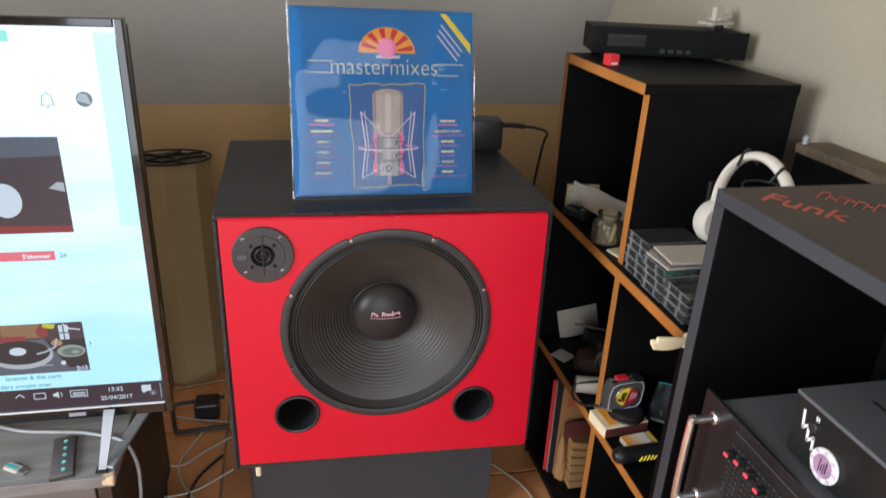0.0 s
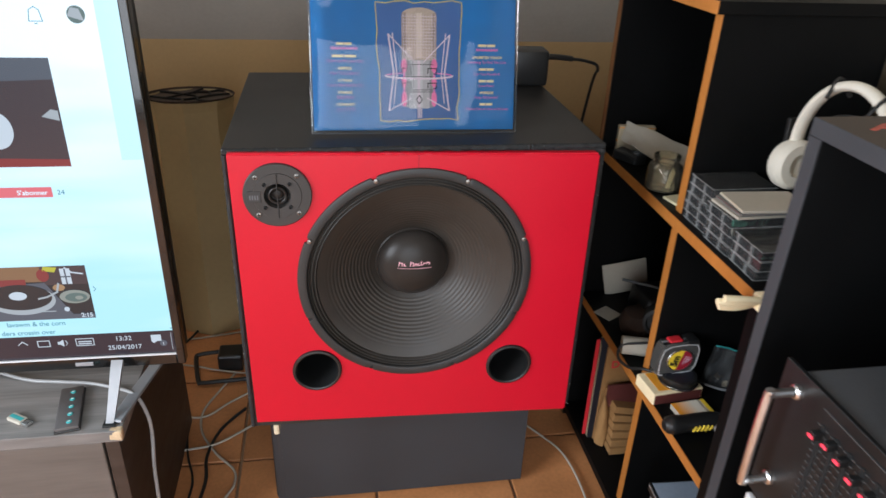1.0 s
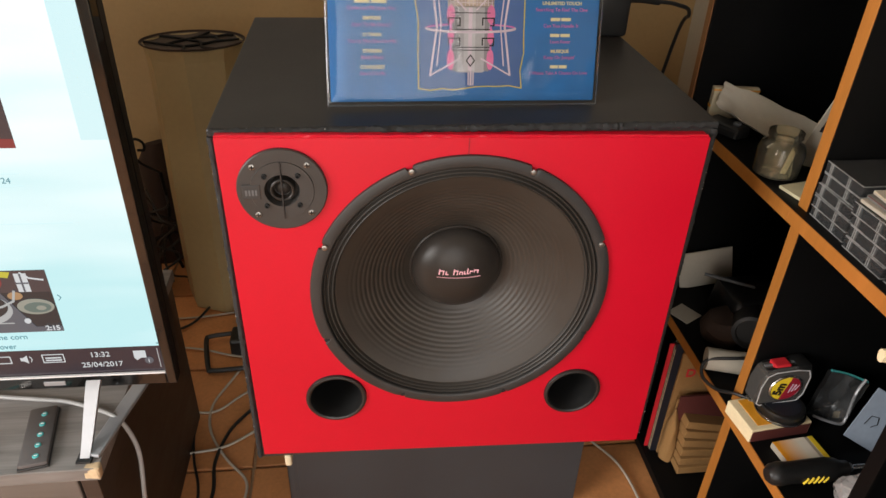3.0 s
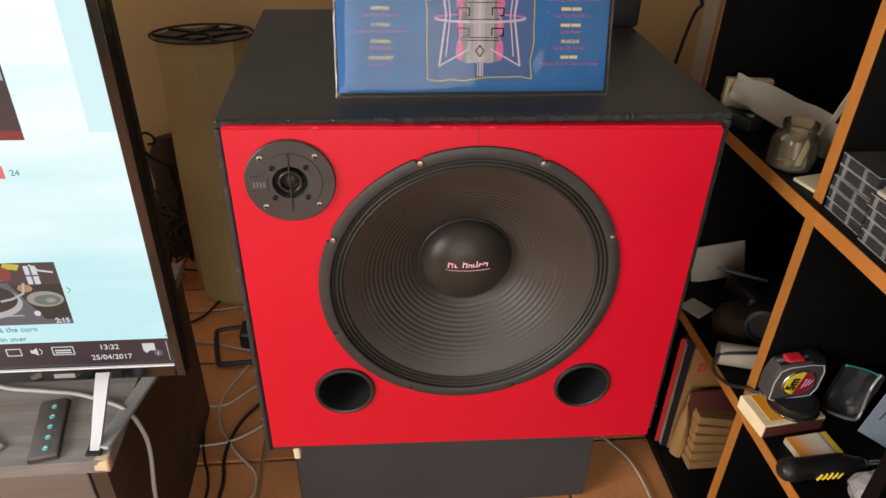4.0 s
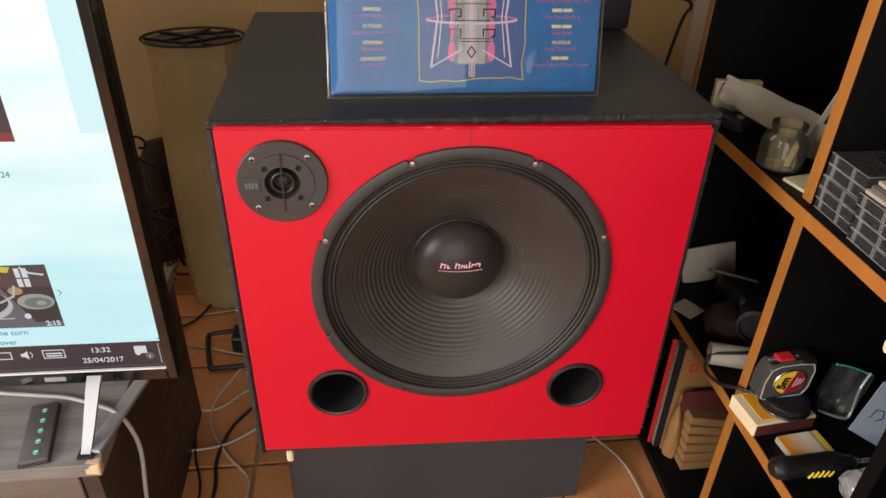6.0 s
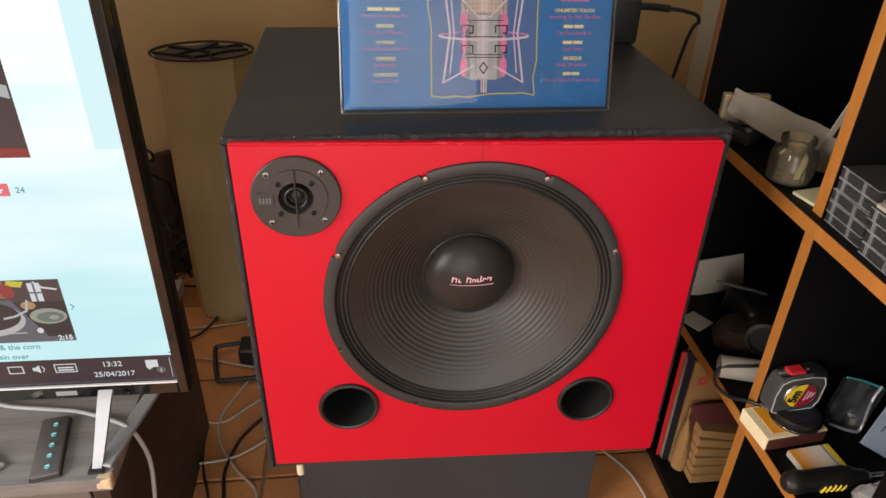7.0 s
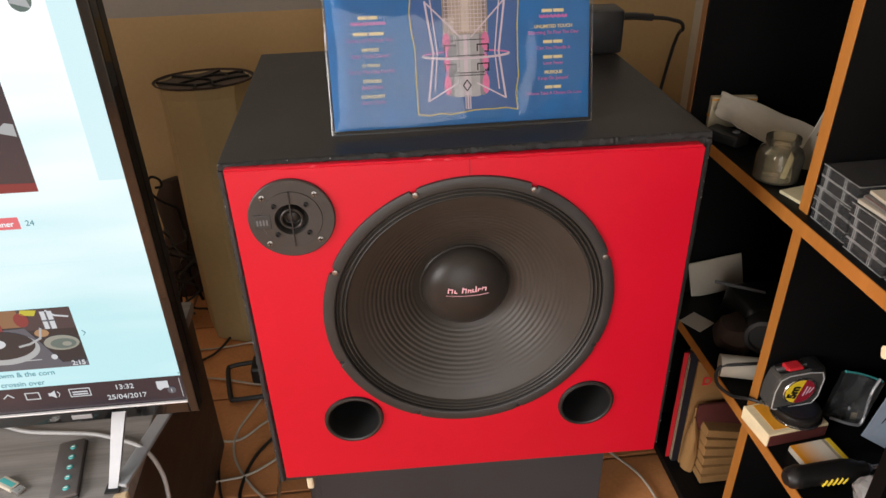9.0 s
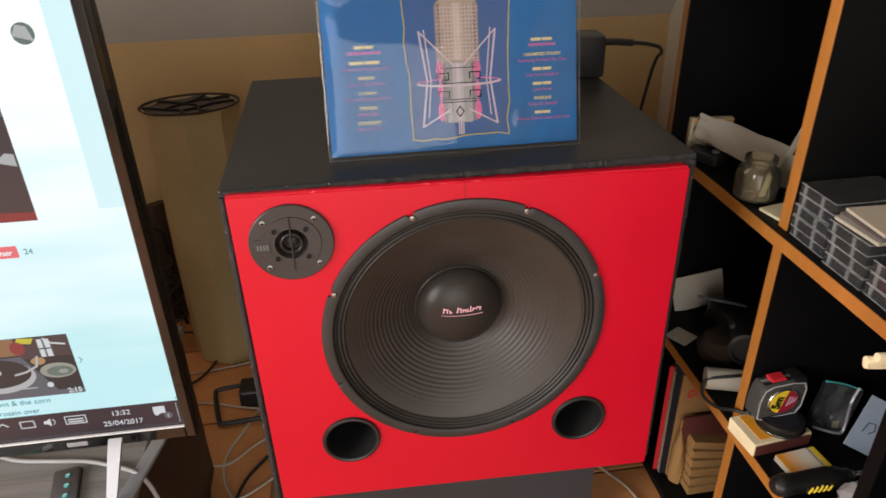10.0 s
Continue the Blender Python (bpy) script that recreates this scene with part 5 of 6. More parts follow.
# ---------- left bay of the bookcase ----------
def middle_shelf():
    z = 0.7100
    T = thing("crumpled_paper", "curling sheet of white paper on the shelf", "paper", (0.48, 0.24, z))
    upper = [Vector(p) for p in ((-0.020, 0.094, 0.062), (0.020, 0.080, 0.052), (0.050, 0.010, 0.050), (0.074, -0.060, 0.040))]
    lower = [Vector(p) for p in ((-0.034, 0.082, 0.034), (-0.026, 0.034, 0.004), (-0.008, -0.018, 0.002), (0.052, -0.070, 0.008))]

    def curve(p, u):
        return p[0] * (1 - u) ** 3 + 3 * p[1] * u * (1 - u) ** 2 + 3 * p[2] * u * u * (1 - u) + p[3] * u ** 3

    def fold(u, v):
        a, b = curve(upper, u), curve(lower, u)
        q = a.lerp(b, v) + Vector((0.016, 0.012, -0.012)) * math.sin(math.pi * v) * min(1.0, 3 * u)
        lip = max(0.0, v - 0.74) / 0.26 * min(1.0, 4 * u)
        q += Vector((-0.004, -0.010, 0.016)) * lip * lip
        n = noise.noise_vector(Vector((u * 6, v * 4, 2.3)))
        return (q.x + 0.003 * n.x, q.y + 0.003 * n.y, max(0.0015, q.z + 0.004 * n.z))
    part("paper", solid(sheet(1, 1, 26, 14, fold), 0.0006), M["paper"], T, "", True)
    T = thing("card_box", "cream card box with orange stripes behind the paper", "box", (0.484, 0.340, z), (0, 0, -8))
    part("box", box(-0.037, 0.037, -0.007, 0.005, 0, 0.052, 0.001), M["card"], T)
    part("stripe", box(-0.0373, 0.0373, -0.0078, -0.0072, 0.047, 0.049, 0), M["amber"], T)
    part("stripe", box(-0.0378, -0.0372, -0.0065, 0.0045, 0.018, 0.022, 0), M["amber"], T)
    part("print", box(0.012, 0.028, -0.0078, -0.0072, 0.032, 0.039, 0), M["plastic"], T)
    T = thing("glass_jar", "small clear glass jar with a white stick inside", "jar", (0.452, 0.130, z))
    T.scale = (0.97, 0.97, 0.84)
    prof = [(0, 0.002), (0.026, 0.0), (0.032, 0.004), (0.033, 0.044), (0.030, 0.054), (0.022, 0.060), (0.022, 0.066), (0.024, 0.068), (0.024, 0.076), (0.020, 0.077), (0.0195, 0.060), (0.030, 0.050), (0.030, 0.006), (0, 0.005)]
    part("glass", lathe(prof, 40), M["glass"], T, "", True)
    part("stick", box(-0.004, 0.004, -0.0015, 0.0015, 0.004, 0.052, 0.0005, None, pose(0.002, -0.014, 0.003, 0, 10)), M["card"], T, "pale stick")
    T = thing("note_pad", "small yellow note pad beside the jar", "note pad", (0.466, 0.070, z), (0, 0, 12))
    part("pad", box(-0.028, 0.028, -0.028, 0.022, 0, 0.0045, 0.0008), M["olive"], T)
    T = thing("price_tag", "white tag with dark squares leaning on the divider", "tag", (0.500, 0.142, z), (0, 0, -6))
    tm = pose(0, 0, 0.006, 6, 14, 0)
    part("tag", box(-0.018, 0.020, -0.001, 0.001, 0.000, 0.112, 0.0006, None, tm), M["paper"], T)
    bm = bmesh.new()
    for a, b in ((0.076, 0.094), (0.054, 0.071)):
        box(-0.010, -0.001, -0.0022, -0.0014, a, b, 0, bm, tm)
        box(0.001, 0.010, -0.0022, -0.0014, a, b, 0, bm, tm)
    part("print", bm, M["navy"], T)
    T = thing("black_gadget", "small black gadget at the shelf edge", "gadget", (0.448, 0.272, z), (0, 0, 25))
    part("body", crumple(box(-0.016, 0.016, -0.030, 0.035, 0, 0.018, 0.005), 0.003, 60), M["plastic"], T)
    part("button", lathe([(0.006, 0), (0.006, 0.004), (0, 0.005)], 12, pose(0.004, -0.012, 0.018)), M["greymetal"], T)
    T = thing("film_bag", "crumpled clear bag beside the jar", "bag", (0.512, 0.098, z))
    part("bag", crumple(lathe([(0, 0.0), (0.016, 0.001), (0.020, 0.02), (0.016, 0.045), (0.008, 0.058), (0, 0.06)], 28), 0.005, 60, 3), M["bag"], T, "", True)


middle_shelf()


def lower_left():
    z = 0.3625
    T = thing("white_folder", "white paper folder standing in the dark shelf", "paper", (0.528, 0.342, z), (0, 0, -5))
    part("folder", box(-0.05, 0.05, -0.002, 0.002, 0, 0.076, 0.0008, None, pose(0, 0, 0.006, -4, -12)), M["paper"], T)
    T = thing("white_sheet", "white paper sheet on the dark shelf", "paper", (0.452, 0.262, z), (0, 0, 30))
    part("sheet", box(-0.020, 0.022, -0.022, 0.022, 0, 0.0012, 0), M["paper"], T)
    T = thing("camera_clutter", "black camera gear heaped in the dark shelf", "camera gear", (0.555, 0.235, z))
    part("body", crumple(box(-0.05, 0.05, -0.045, 0.05, 0, 0.07, 0.012), 0.006, 30), M["plastic"], T, "", True)
    part("lens", lathe([(0.030, 0), (0.032, 0.02), (0.030, 0.05), (0.024, 0.052), (0.022, 0.045), (0, 0.045)], 32, pose(-0.02, -0.045, 0.036, 80, 0, -30)), M["frame"], T, "", True)
    part("rod", tube([(-0.07, 0.05, 0.072), (0.0, 0.0, 0.074)], 0.0032, 8, 1), M["greymetal"], T, "grey metal rod", True)
    T = thing("brown_pouch", "dark brown pouch in the dark shelf", "pouch", (0.490, 0.196, z))
    T.scale = (0.75, 0.75, 0.75)
    part("pouch", crumple(lathe([(0, 0), (0.045, 0.002), (0.05, 0.03), (0.036, 0.06), (0, 0.066)], 28), 0.010, 26, 5), M["brown"], T, "", True)
    T = thing("paper_roll", "short roll of white paper on the shelf", "paper roll", (0.474, 0.106, z + 0.019))
    part("roll", lathe([(0.004, -0.050), (0.0185, -0.050), (0.019, 0.050), (0.005, 0.050), (0.004, -0.050)], 28, pose(0, 0, 0, 90, 0, 72)), M["paper"], T, "", True)
    T = thing("audio_lead", "black audio lead looping over the shelf edge", "cable", (0.432, 0.048, z - 0.004))
    pts = [(0.095, 0.04, 0.045), (0.03, 0.05, 0.040), (-0.012, 0.060, 0.030), (-0.022, 0.045, 0.012), (-0.012, 0.015, 0.010), (0.000, -0.012, 0.026), (0.018, -0.030, 0.030)]
    part("cord", tube(pts, 0.0028, 8), M["bwire"], T, "", True)
    part("plug", tube([(0.018, -0.030, 0.030), (0.030, -0.036, 0.0305)], 0.0042, 10, 1), M["silver"], T, "silver plug", True)
    # records and card folders in the bottom bay
    z = 0.0405
    rows = ((0.2455, "plastic", "black", 0.270, 3.0), (0.2415, "redink", "bright red", 0.268, 3.6), (0.2382, "plastic", "black", 0.270, 2.0), (0.2362, "card", "worn cream", 0.268, 1.2),
            (0.2338, "plastic", "black", 0.276, 2.6), (0.2318, "card", "yellowed cream", 0.262, 1.0), (0.2285, "navy", "dark navy", 0.280, 3.4))
    for k, (y, m, tint, h, thick) in enumerate(rows):
        T = thing("record", tint + " record sleeve filed upright in the bookcase", "record", (0.59, y, z), (0, 0, 0), group="records in the bookcase")
        lean = pose(0, 0, 0, -0.4)
        part("sleeve", box(-0.160 if m == "redink" else -0.153, 0.125, -thick / 2000, thick / 2000, 0, h, 0.0006, None, lean), M[m], T)
        part("inner_sleeve", box(-0.148, 0.124, -0.0008, 0.0008, h - 0.002, h + 0.003, 0, None, lean), M["card"], T)
    T = thing("card_folder", "tan card folder with a red letter", "folder", (0.590, 0.226, z), (0, 0, 0))
    part("folder", box(-0.141, 0.120, -0.006, 0.000, 0, 0.262, 0.001), M["kraft"], T)
    words("D", 0.026, pose(-0.118, -0.0066, 0.206, 90), M["redink"], T, "red letter", "CENTER", 0.0006)
    T = thing("card_file", "brown concertina card file with a maroon flap", "folder", (0.590, 0.195, z), (0, 0, 0))
    part("back_board", box(-0.136, 0.10, 0.012, 0.016, 0, 0.160, 0.001), M["kraft"], T)
    for k in range(6):
        part("leaf", box(0.010, 0.15, -0.018 - 0.003 * (5 - k), 0.010, 0.0, 0.0172, 0.0012, None, pose(-0.133, 0, 0.003 + 0.0225 * k, 0, 2.4 * k)), M["kraft"], T)
    part("flap", box(-0.134, 0.085, 0.0060, 0.0115, 0.110, 0.172, 0.001), M["maroon"], T, "maroon paper flap")
    T = thing("tan_envelope", "crumpled tan envelope stuffed in the bottom bay", "envelope", (0.456, 0.205, z), (0, 0, 12))
    T.scale = (0.50, 0.8, 1.12)
    part("envelope", crumple(lathe([(0, 0), (0.017, 0.001), (0.019, 0.02), (0.022, 0.05), (0.020, 0.09), (0.006, 0.122), (0, 0.124)], 24), 0.010, 32, 2), M["kraft"], T, "", True)


NUDGE = Vector((-0.004, -0.008, 0))
lower_left()
NUDGE = Vector((0, 0, 0))


# ---------- right bay of the bookcase ----------
def cassette_case(tape_mat, card_mat):
    """A clear cassette case, its narrow end towards -x and its spine towards -y."""
    T = thing("cassette_case", "clear plastic cassette case stacked on the shelf", "cassette case", group="stack of cassette cases")
    part("lid", box(-0.054, 0.054, -0.0345, 0.0345, 0.0148, 0.0160, 0), M["clearbox"], T, "clear polystyrene lid")
    part("tray", box(-0.054, 0.054, -0.0345, 0.0345, 0.0, 0.0012, 0), M["clearbox"], T, "clear polystyrene tray")
    part("end_wall", box(-0.054, -0.0532, -0.0345, 0.0345, 0.0013, 0.0147, 0), M["clearbox"], T)
    part("side_wall", box(-0.0531, 0.054, -0.0345, -0.0337, 0.0013, 0.0147, 0), M["clearbox"], T)
    for z in (0.0, 0.0150):
        part("bright_edge", box(-0.0546, -0.0538, -0.0348, 0.0348, z, z + 0.0011, 0), M["clearedge"], T, "pale moulded edge")
        part("bright_edge", box(-0.0536, 0.054, -0.0351, -0.0344, z, z + 0.0008, 0), M["clearedge"], T, "pale moulded edge")
    for y in (0.0265, 0.0235, -0.0085, -0.0115):
        part("post", box(-0.0545, -0.0539, y - 0.0005, y + 0.0005, 0.0012, 0.0149, 0), M["clearedge"], T)
    part("cassette", box(-0.048, 0.050, -0.030, 0.031, 0.0022, 0.0110, 0.001), tape_mat, T, "cassette inside the case")
    part("card_spine", box(-0.050, 0.050, -0.0334, -0.0326, 0.0020, 0.0140, 0), card_mat, T, "printed card spine")
    return T


def cassettes():
    black, grey, cream, green = M["plastic"], M["tapegrey"], M["paper"], M["greenink"]
    rnd = random.Random(6)
    z = 0.7102
    stacks = ((0.4885, -0.0215, ((black, black), (black, cream), (grey, black), (cream, cream), (black, black))),
              (0.4850, -0.0965, ((black, grey), (grey, cream), (cream, cream), (green, green))),
              (0.4880, -0.1710, ((grey, cream), (M["maroon"], cream), (cream, green))))
    for x, y, pairs in stacks:
        for k, (tape, card) in enumerate(pairs):
            c = cassette_case(tape, card)
            c.matrix_basis = pose(x + rnd.uniform(-0.0025, 0.004), y + rnd.uniform(-0.001, 0.001), z + 0.0151 * k, 0, 0, rnd.uniform(-2.0, 2.0)) @ Matrix.Diagonal((1, 1, 0.92, 1))
    for k, m in enumerate((M["paper"], M["maroon"], M["card"])):
        T = thing("booklet", "pale printed booklet lying on the cassette cases", "booklet", (0.488 + 0.004 * k, -0.098 - 0.003 * k, z + 0.0606 + 0.0052 * k), (0, 0, 3 - 3 * k), group="booklets on the cassettes")
        part("paper_block", box(-0.055, 0.055, -0.036, 0.036, 0, 0.0045, 0.0008), M["paper"] if k != 1 else M["tapegrey"], T)
        part("cover_stripe", box(-0.0553, -0.0551, -0.034, 0.034, 0.0032, 0.0043, 0), m, T)


cassettes()


def headphones():
    T = thing("headphones", "white padded headphones with a coiled black lead", "headphones", (0.570, -0.138, 0.7900), (-4, 0, 8))
    T.scale = (0.90, 0.90, 0.90)
    arc = []
    for k in range(13):
        a = math.pi * (0.02 + 0.96 * k / 12)
        arc.append((0.0, 0.093 * math.cos(a), 0.078 + 0.112 * math.sin(a)))
    bm = tube(arc, 0.0080, 12, 4)
    for v in bm.verts:
        v.co.x *= 1.6
    part("headband", bm, M["cream_cloth"], T, "white padded headband", True)
    for s in (-1, 1):
        e = part("ear_cup", lathe([(0, -0.016), (0.038, -0.014), (0.043, -0.004), (0.043, 0.010), (0.036, 0.018), (0.020, 0.019), (0.018, 0.012), (0, 0.012)], 36, pose(0, s * 0.092, 0.044, 90 * s)), M["cream_cloth"], T, "white ear cup", True)
        part("yoke", box(-0.012, 0.012, s * 0.106 - 0.004, s * 0.106 + 0.004, 0.03, 0.120, 0.002), M["plastic"], e, "black yoke")
    pts = [(0.012 + 0.045 * math.cos(k * 0.8) * (1 - 0.02 * k), -0.01 + 0.05 * math.sin(k * 0.8), 0.062 + 0.0035 * k + 0.02 * math.sin(k * 0.5)) for k in range(20)]
    part("lead", tube(pts, 0.0022, 6, 4), M["bwire"], T, "thin black lead", True)
    part("band_strap", tube([(-0.022, 0.030, 0.168), (0.0, 0.034, 0.197), (0.024, 0.030, 0.168)], 0.003, 8), M["bwire"], T, "", True)
    part("band_strap", tube([(-0.022, -0.050, 0.156), (0.0, -0.056, 0.183), (0.024, -0.05, 0.156)], 0.003, 8), M["bwire"], T, "", True)


headphones()


def tool_shelf():
    z = 0.3625
    T = thing("wooden_block", "pale wooden box with a dark brown side", "box", (0.468, -0.006, z), (0, 0, 6))
    part("box", box(-0.050, 0.050, -0.029, 0.034, 0, 0.024, 0.0015), M["palewood"], T)
    # thin plate makes the front darker than the rest of the block
    part("dark_side", box(-0.0475, 0.0475, -0.0300, -0.0292, 0.001, 0.0205, 0), M["maroon"], T, "dark brown plate on the front side")
    part("amber_label", box(-0.036, 0.03, -0.022, 0.030, 0.0242, 0.0248, 0), M["amber"], T, "worn amber label")
    T = thing("black_tape_roll", "flat roll of black tape in a clear dish", "tape roll", (0.482, -0.004, z + 0.0252))
    part("roll", lathe([(0.014, 0.002), (0.033, 0.002), (0.034, 0.004), (0.034, 0.013), (0.032, 0.015), (0.015, 0.015), (0.014, 0.013), (0.014, 0.002)], 40), M["plastic"], T, "", True)
    part("label", lathe([(0, 0.0153), (0.0270, 0.0153), (0.0270, 0.0158), (0, 0.0158)], 40), M["navy"], T, "dark printed label")
    part("label_print", tube([(-0.018, 0.006, 0.0160), (-0.008, 0.010, 0.0160), (0.002, 0.004, 0.0160), (0.012, 0.010, 0.0160), (0.019, 0.004, 0.0160)], 0.0011, 6), M["bluegrey"], T, "pale printed mark")
    part("dish", lathe([(0, 0.0), (0.036, 0.0), (0.037, 0.003), (0.0365, 0.004), (0.035, 0.0018), (0, 0.0016)], 40), M["clearbox"], T, "", True)
    T = thing("tape_measure", "chrome tape measure with a yellow and red dial", "tape measure", (0.476, 0.010, z + 0.0402), (-2, -4, 2))
    T.scale = (1.12, 0.92, 1.0)
    pts = [(-0.036, 0.004), (-0.031, 0.0), (0.027, 0.0), (0.035, 0.012), (0.040, 0.046), (0.036, 0.060), (0.018, 0.064), (-0.014, 0.064), (-0.027, 0.058), (-0.034, 0.036)]
    bm = flat(pts, -0.0155, 0.031)
    bmesh.ops.bevel(bm, geom=list(bm.edges), offset=0.003, segments=2, affect="EDGES")
    part("case", bm, M["smoke"], T, "smoky chromed plastic case", True)
    ring = [(x * 0.90, 0.0035 + (zz - 0.0035) * 0.92) for x, zz in pts]
    bm = bmesh.new()
    for (xa, za), (xb, zb) in zip(ring, ring[1:] + ring[:1]):
        stroke([(xa, za), (xb, zb)], 0.0015, -0.0162, bm)
    part("rim", bm, M["brightsilver"], T, "bright chrome rim")
    for k in range(3):
        part("top_rib", box(-0.026 + 0.001 * k, 0.034, -0.012 + 0.009 * k, -0.008 + 0.009 * k, 0.0632, 0.0652, 0.0006), M["plastic"] if k != 1 else M["silver"], T)
    part("dial_ring", lathe([(0.0215, 0), (0.0228, 0.0008), (0.0222, 0.0022), (0.0207, 0.0024), (0.0205, 0)], 48, pose(0.003, -0.0160, 0.029, 90)), M["chrome"], T, "bright ring round the dial", True)
    d = part("dial", disc(0.003, 0.029, 0.0207, 0.0207, -0.0182, 40, a0=70, a1=250), M["yellow"], T, "yellow half of the dial")
    part("dial", disc(0.003, 0.029, 0.0207, 0.0207, -0.0182, 40, a0=-110, a1=70), M["dialred"], T, "dark red half of the dial")
    words("5m", 0.0175, pose(-0.0040, -0.0190, 0.0175, 90) @ pose(0, 0, 0, 0, 0, 74), M["plastic"], d, "black figures", "LEFT", 0.0007, "figures")
    bm = bmesh.new()
    for k in range(3):
        stroke([(0.0075 + 0.0045 * k, 0.0200 + 0.002 * k), (0.0125 + 0.0045 * k, 0.0365 - 0.002 * k)], 0.0012, -0.0190, bm)
    part("fine_print", bm, M["blushed"], d)
    part("lock_button", box(-0.014, 0.008, -0.0115, 0.009, 0.0600, 0.0685, 0.0025), M["redink"], T, "red thumb lock")
    part("black_grip", box(0.014, 0.036, -0.0160, 0.0160, 0.0540, 0.0660, 0.004), M["plastic"], T, "black rubber grip", True)
    part("tape_end", box(-0.038, -0.034, -0.006, 0.006, 0.002, 0.0045, 0.0004), M["chrome"], T, "tape end hook")
    T = thing("film_box", "yellow and white card packet", "packet", (0.480, -0.070, z), (0, 0, 6))
    part("packet", box(-0.028, 0.038, -0.020, 0.022, 0, 0.010, 0.001), M["paper"], T)
    part("print", box(-0.0275, 0.024, -0.0195, 0.0215, 0.0102, 0.0106, 0), M["fadeprint"], T, "amber print fading to white")
    part("print", box(0.030, 0.0375, -0.0195, 0.0215, 0.0102, 0.0106, 0), M["yellow"], T, "yellow printed edge")
    T = thing("screwdriver", "black handled screwdriver with yellow stripes", "screwdriver", (0.466, -0.111, z + 0.0175), (0, 0, 1))
    T.scale = (0.90, 1.0, 1.0)
    prof = [(0, -0.066), (0.009, -0.065), (0.0145, -0.058), (0.0165, -0.045), (0.0150, -0.028), (0.0160, 0.0), (0.0168, 0.030), (0.0150, 0.046), (0.0105, 0.056), (0.0100, 0.066), (0, 0.067)]
    part("handle", lathe(prof, 28, pose(0, 0, 0, 0, 90)), M["plastic"], T, "black rubber handle", True)
    for k in range(5):
        bm = tube([(-0.014 + 0.0082 * k, -0.0161, -0.0050), (-0.011 + 0.0082 * k, -0.0166, 0.0005), (-0.008 + 0.0082 * k, -0.0152, 0.0060 - 0.0010 * abs(k - 2))], 0.0016, 8, 4)
        part("stripe", bm, M["yellow"], T, "yellow grip stripe", True)
    part("shaft", lathe([(0.0030, 0.066), (0.0030, 0.15), (0.0014, 0.155), (0, 0.155)], 12, pose(0, 0, 0, 0, 90)), M["chrome"], T, "", True)
    part("collar", lathe([(0.0062, 0.066), (0.0062, 0.073), (0, 0.0735)], 16, pose(0, 0, 0, 0, 90)), M["bluegrey"], T)
    rnd = random.Random(5)
    T = thing("plastic_bag", "puffed crinkled clear plastic bag on the shelf", "bag", (0.526, -0.180, z + 0.006), (0, 0, -20), group="plastic bags")
    bm = bmesh.new()
    bmesh.ops.create_icosphere(bm, subdivisions=4, radius=1.0)
    for v in bm.verts:
        v.co = Vector((v.co.x * 0.060, v.co.y * 0.034, 0.030 + v.co.z * 0.030))
    crumple(crumple(bm, 0.010, 30, 1.0), 0.004, 110, 6.0)
    for v in bm.verts:
        v.co.z = max(v.co.z, 0.0)
    part("film", bm, M["crinkle"], T, "crinkled clear film")
    part("small_part", box(-0.012, 0.012, -0.008, 0.008, 0.012, 0.020, 0.002, None, pose(0.006, 0.0, 0.0, 0, 0, 35)), M["plastic"], T, "small loose part")
    w, h = 0.05, 0.08
    T = thing("plastic_bag", "crumpled clear plastic bag on the shelf", "bag", (0.600, -0.12, z + 0.001), group="plastic bags")
    bm = sheet(1, 1, 22, 22, lambda u, v: ((u - 0.5) * w * 2, 0.022 * math.sin(3.1 * u) - 0.06 * v * (1 - 0.5 * u), 0.006 + h * (v - 0.25 * v * v) * (0.7 + 0.3 * math.sin(2.2 * u + 1))))
    part("film", crumple(bm, 0.009, 38, 3.1), M["bag"], T, "", True)
    for i in range(4):
        part("small_part", box(-0.008, 0.008, -0.006, 0.006, 0, 0.008, 0.002, None, pose(rnd.uniform(-w, w) * 0.6, rnd.uniform(-0.03, 0.01), 0.006, 0, 0, rnd.uniform(0, 90))), M["plastic" if i % 2 else "wood"], T, "small loose part")
    T = thing("zip_bag", "grey clear zip bag of small parts with a teal edge", "bag", (0.560, -0.010, z + 0.002), (-12, 14, -14))
    T.scale = (0.80, 0.80, 0.86)
    bm = sheet(1, 1, 14, 14, lambda u, v: ((u - 0.5) * 0.074, 0.007 * math.sin(3.1 * u) * math.sin(3.1 * v), 0.092 * v))
    part("film", solid(crumple(bm, 0.004, 40, 1.3), 0.0005), M["clearbox"], T, "creased clear film", True)
    bm = sheet(1, 1, 14, 14, lambda u, v: ((u - 0.5) * 0.074, 0.013 - 0.004 * math.sin(3.1 * u), 0.088 * v))
    part("back_film", solid(crumple(bm, 0.003, 40, 4.3), 0.0005), M["plastic"], T, "dark back of the bag", True)
    part("zip_edge", tube([(-0.036, 0.004, 0.093), (0.0, 0.008, 0.094), (0.037, 0.004, 0.092)], 0.0022, 8), M["teal"], T, "teal zip edge", True)
    for k in range(5):
        part("small_part", box(-0.007, 0.007, -0.002, 0.002, 0, 0.012, 0.001, None, pose(-0.016 + 0.010 * k, 0.009, 0.012 + 0.009 * (k % 3), 0, 25 * k)), M["chip"] if k % 2 else M["brown"], T, "small loose part")
    T = thing("instruction_card", "blue-grey printed card propped on the shelf", "card", (0.585, -0.066, z + 0.004), (0, 0, -24))
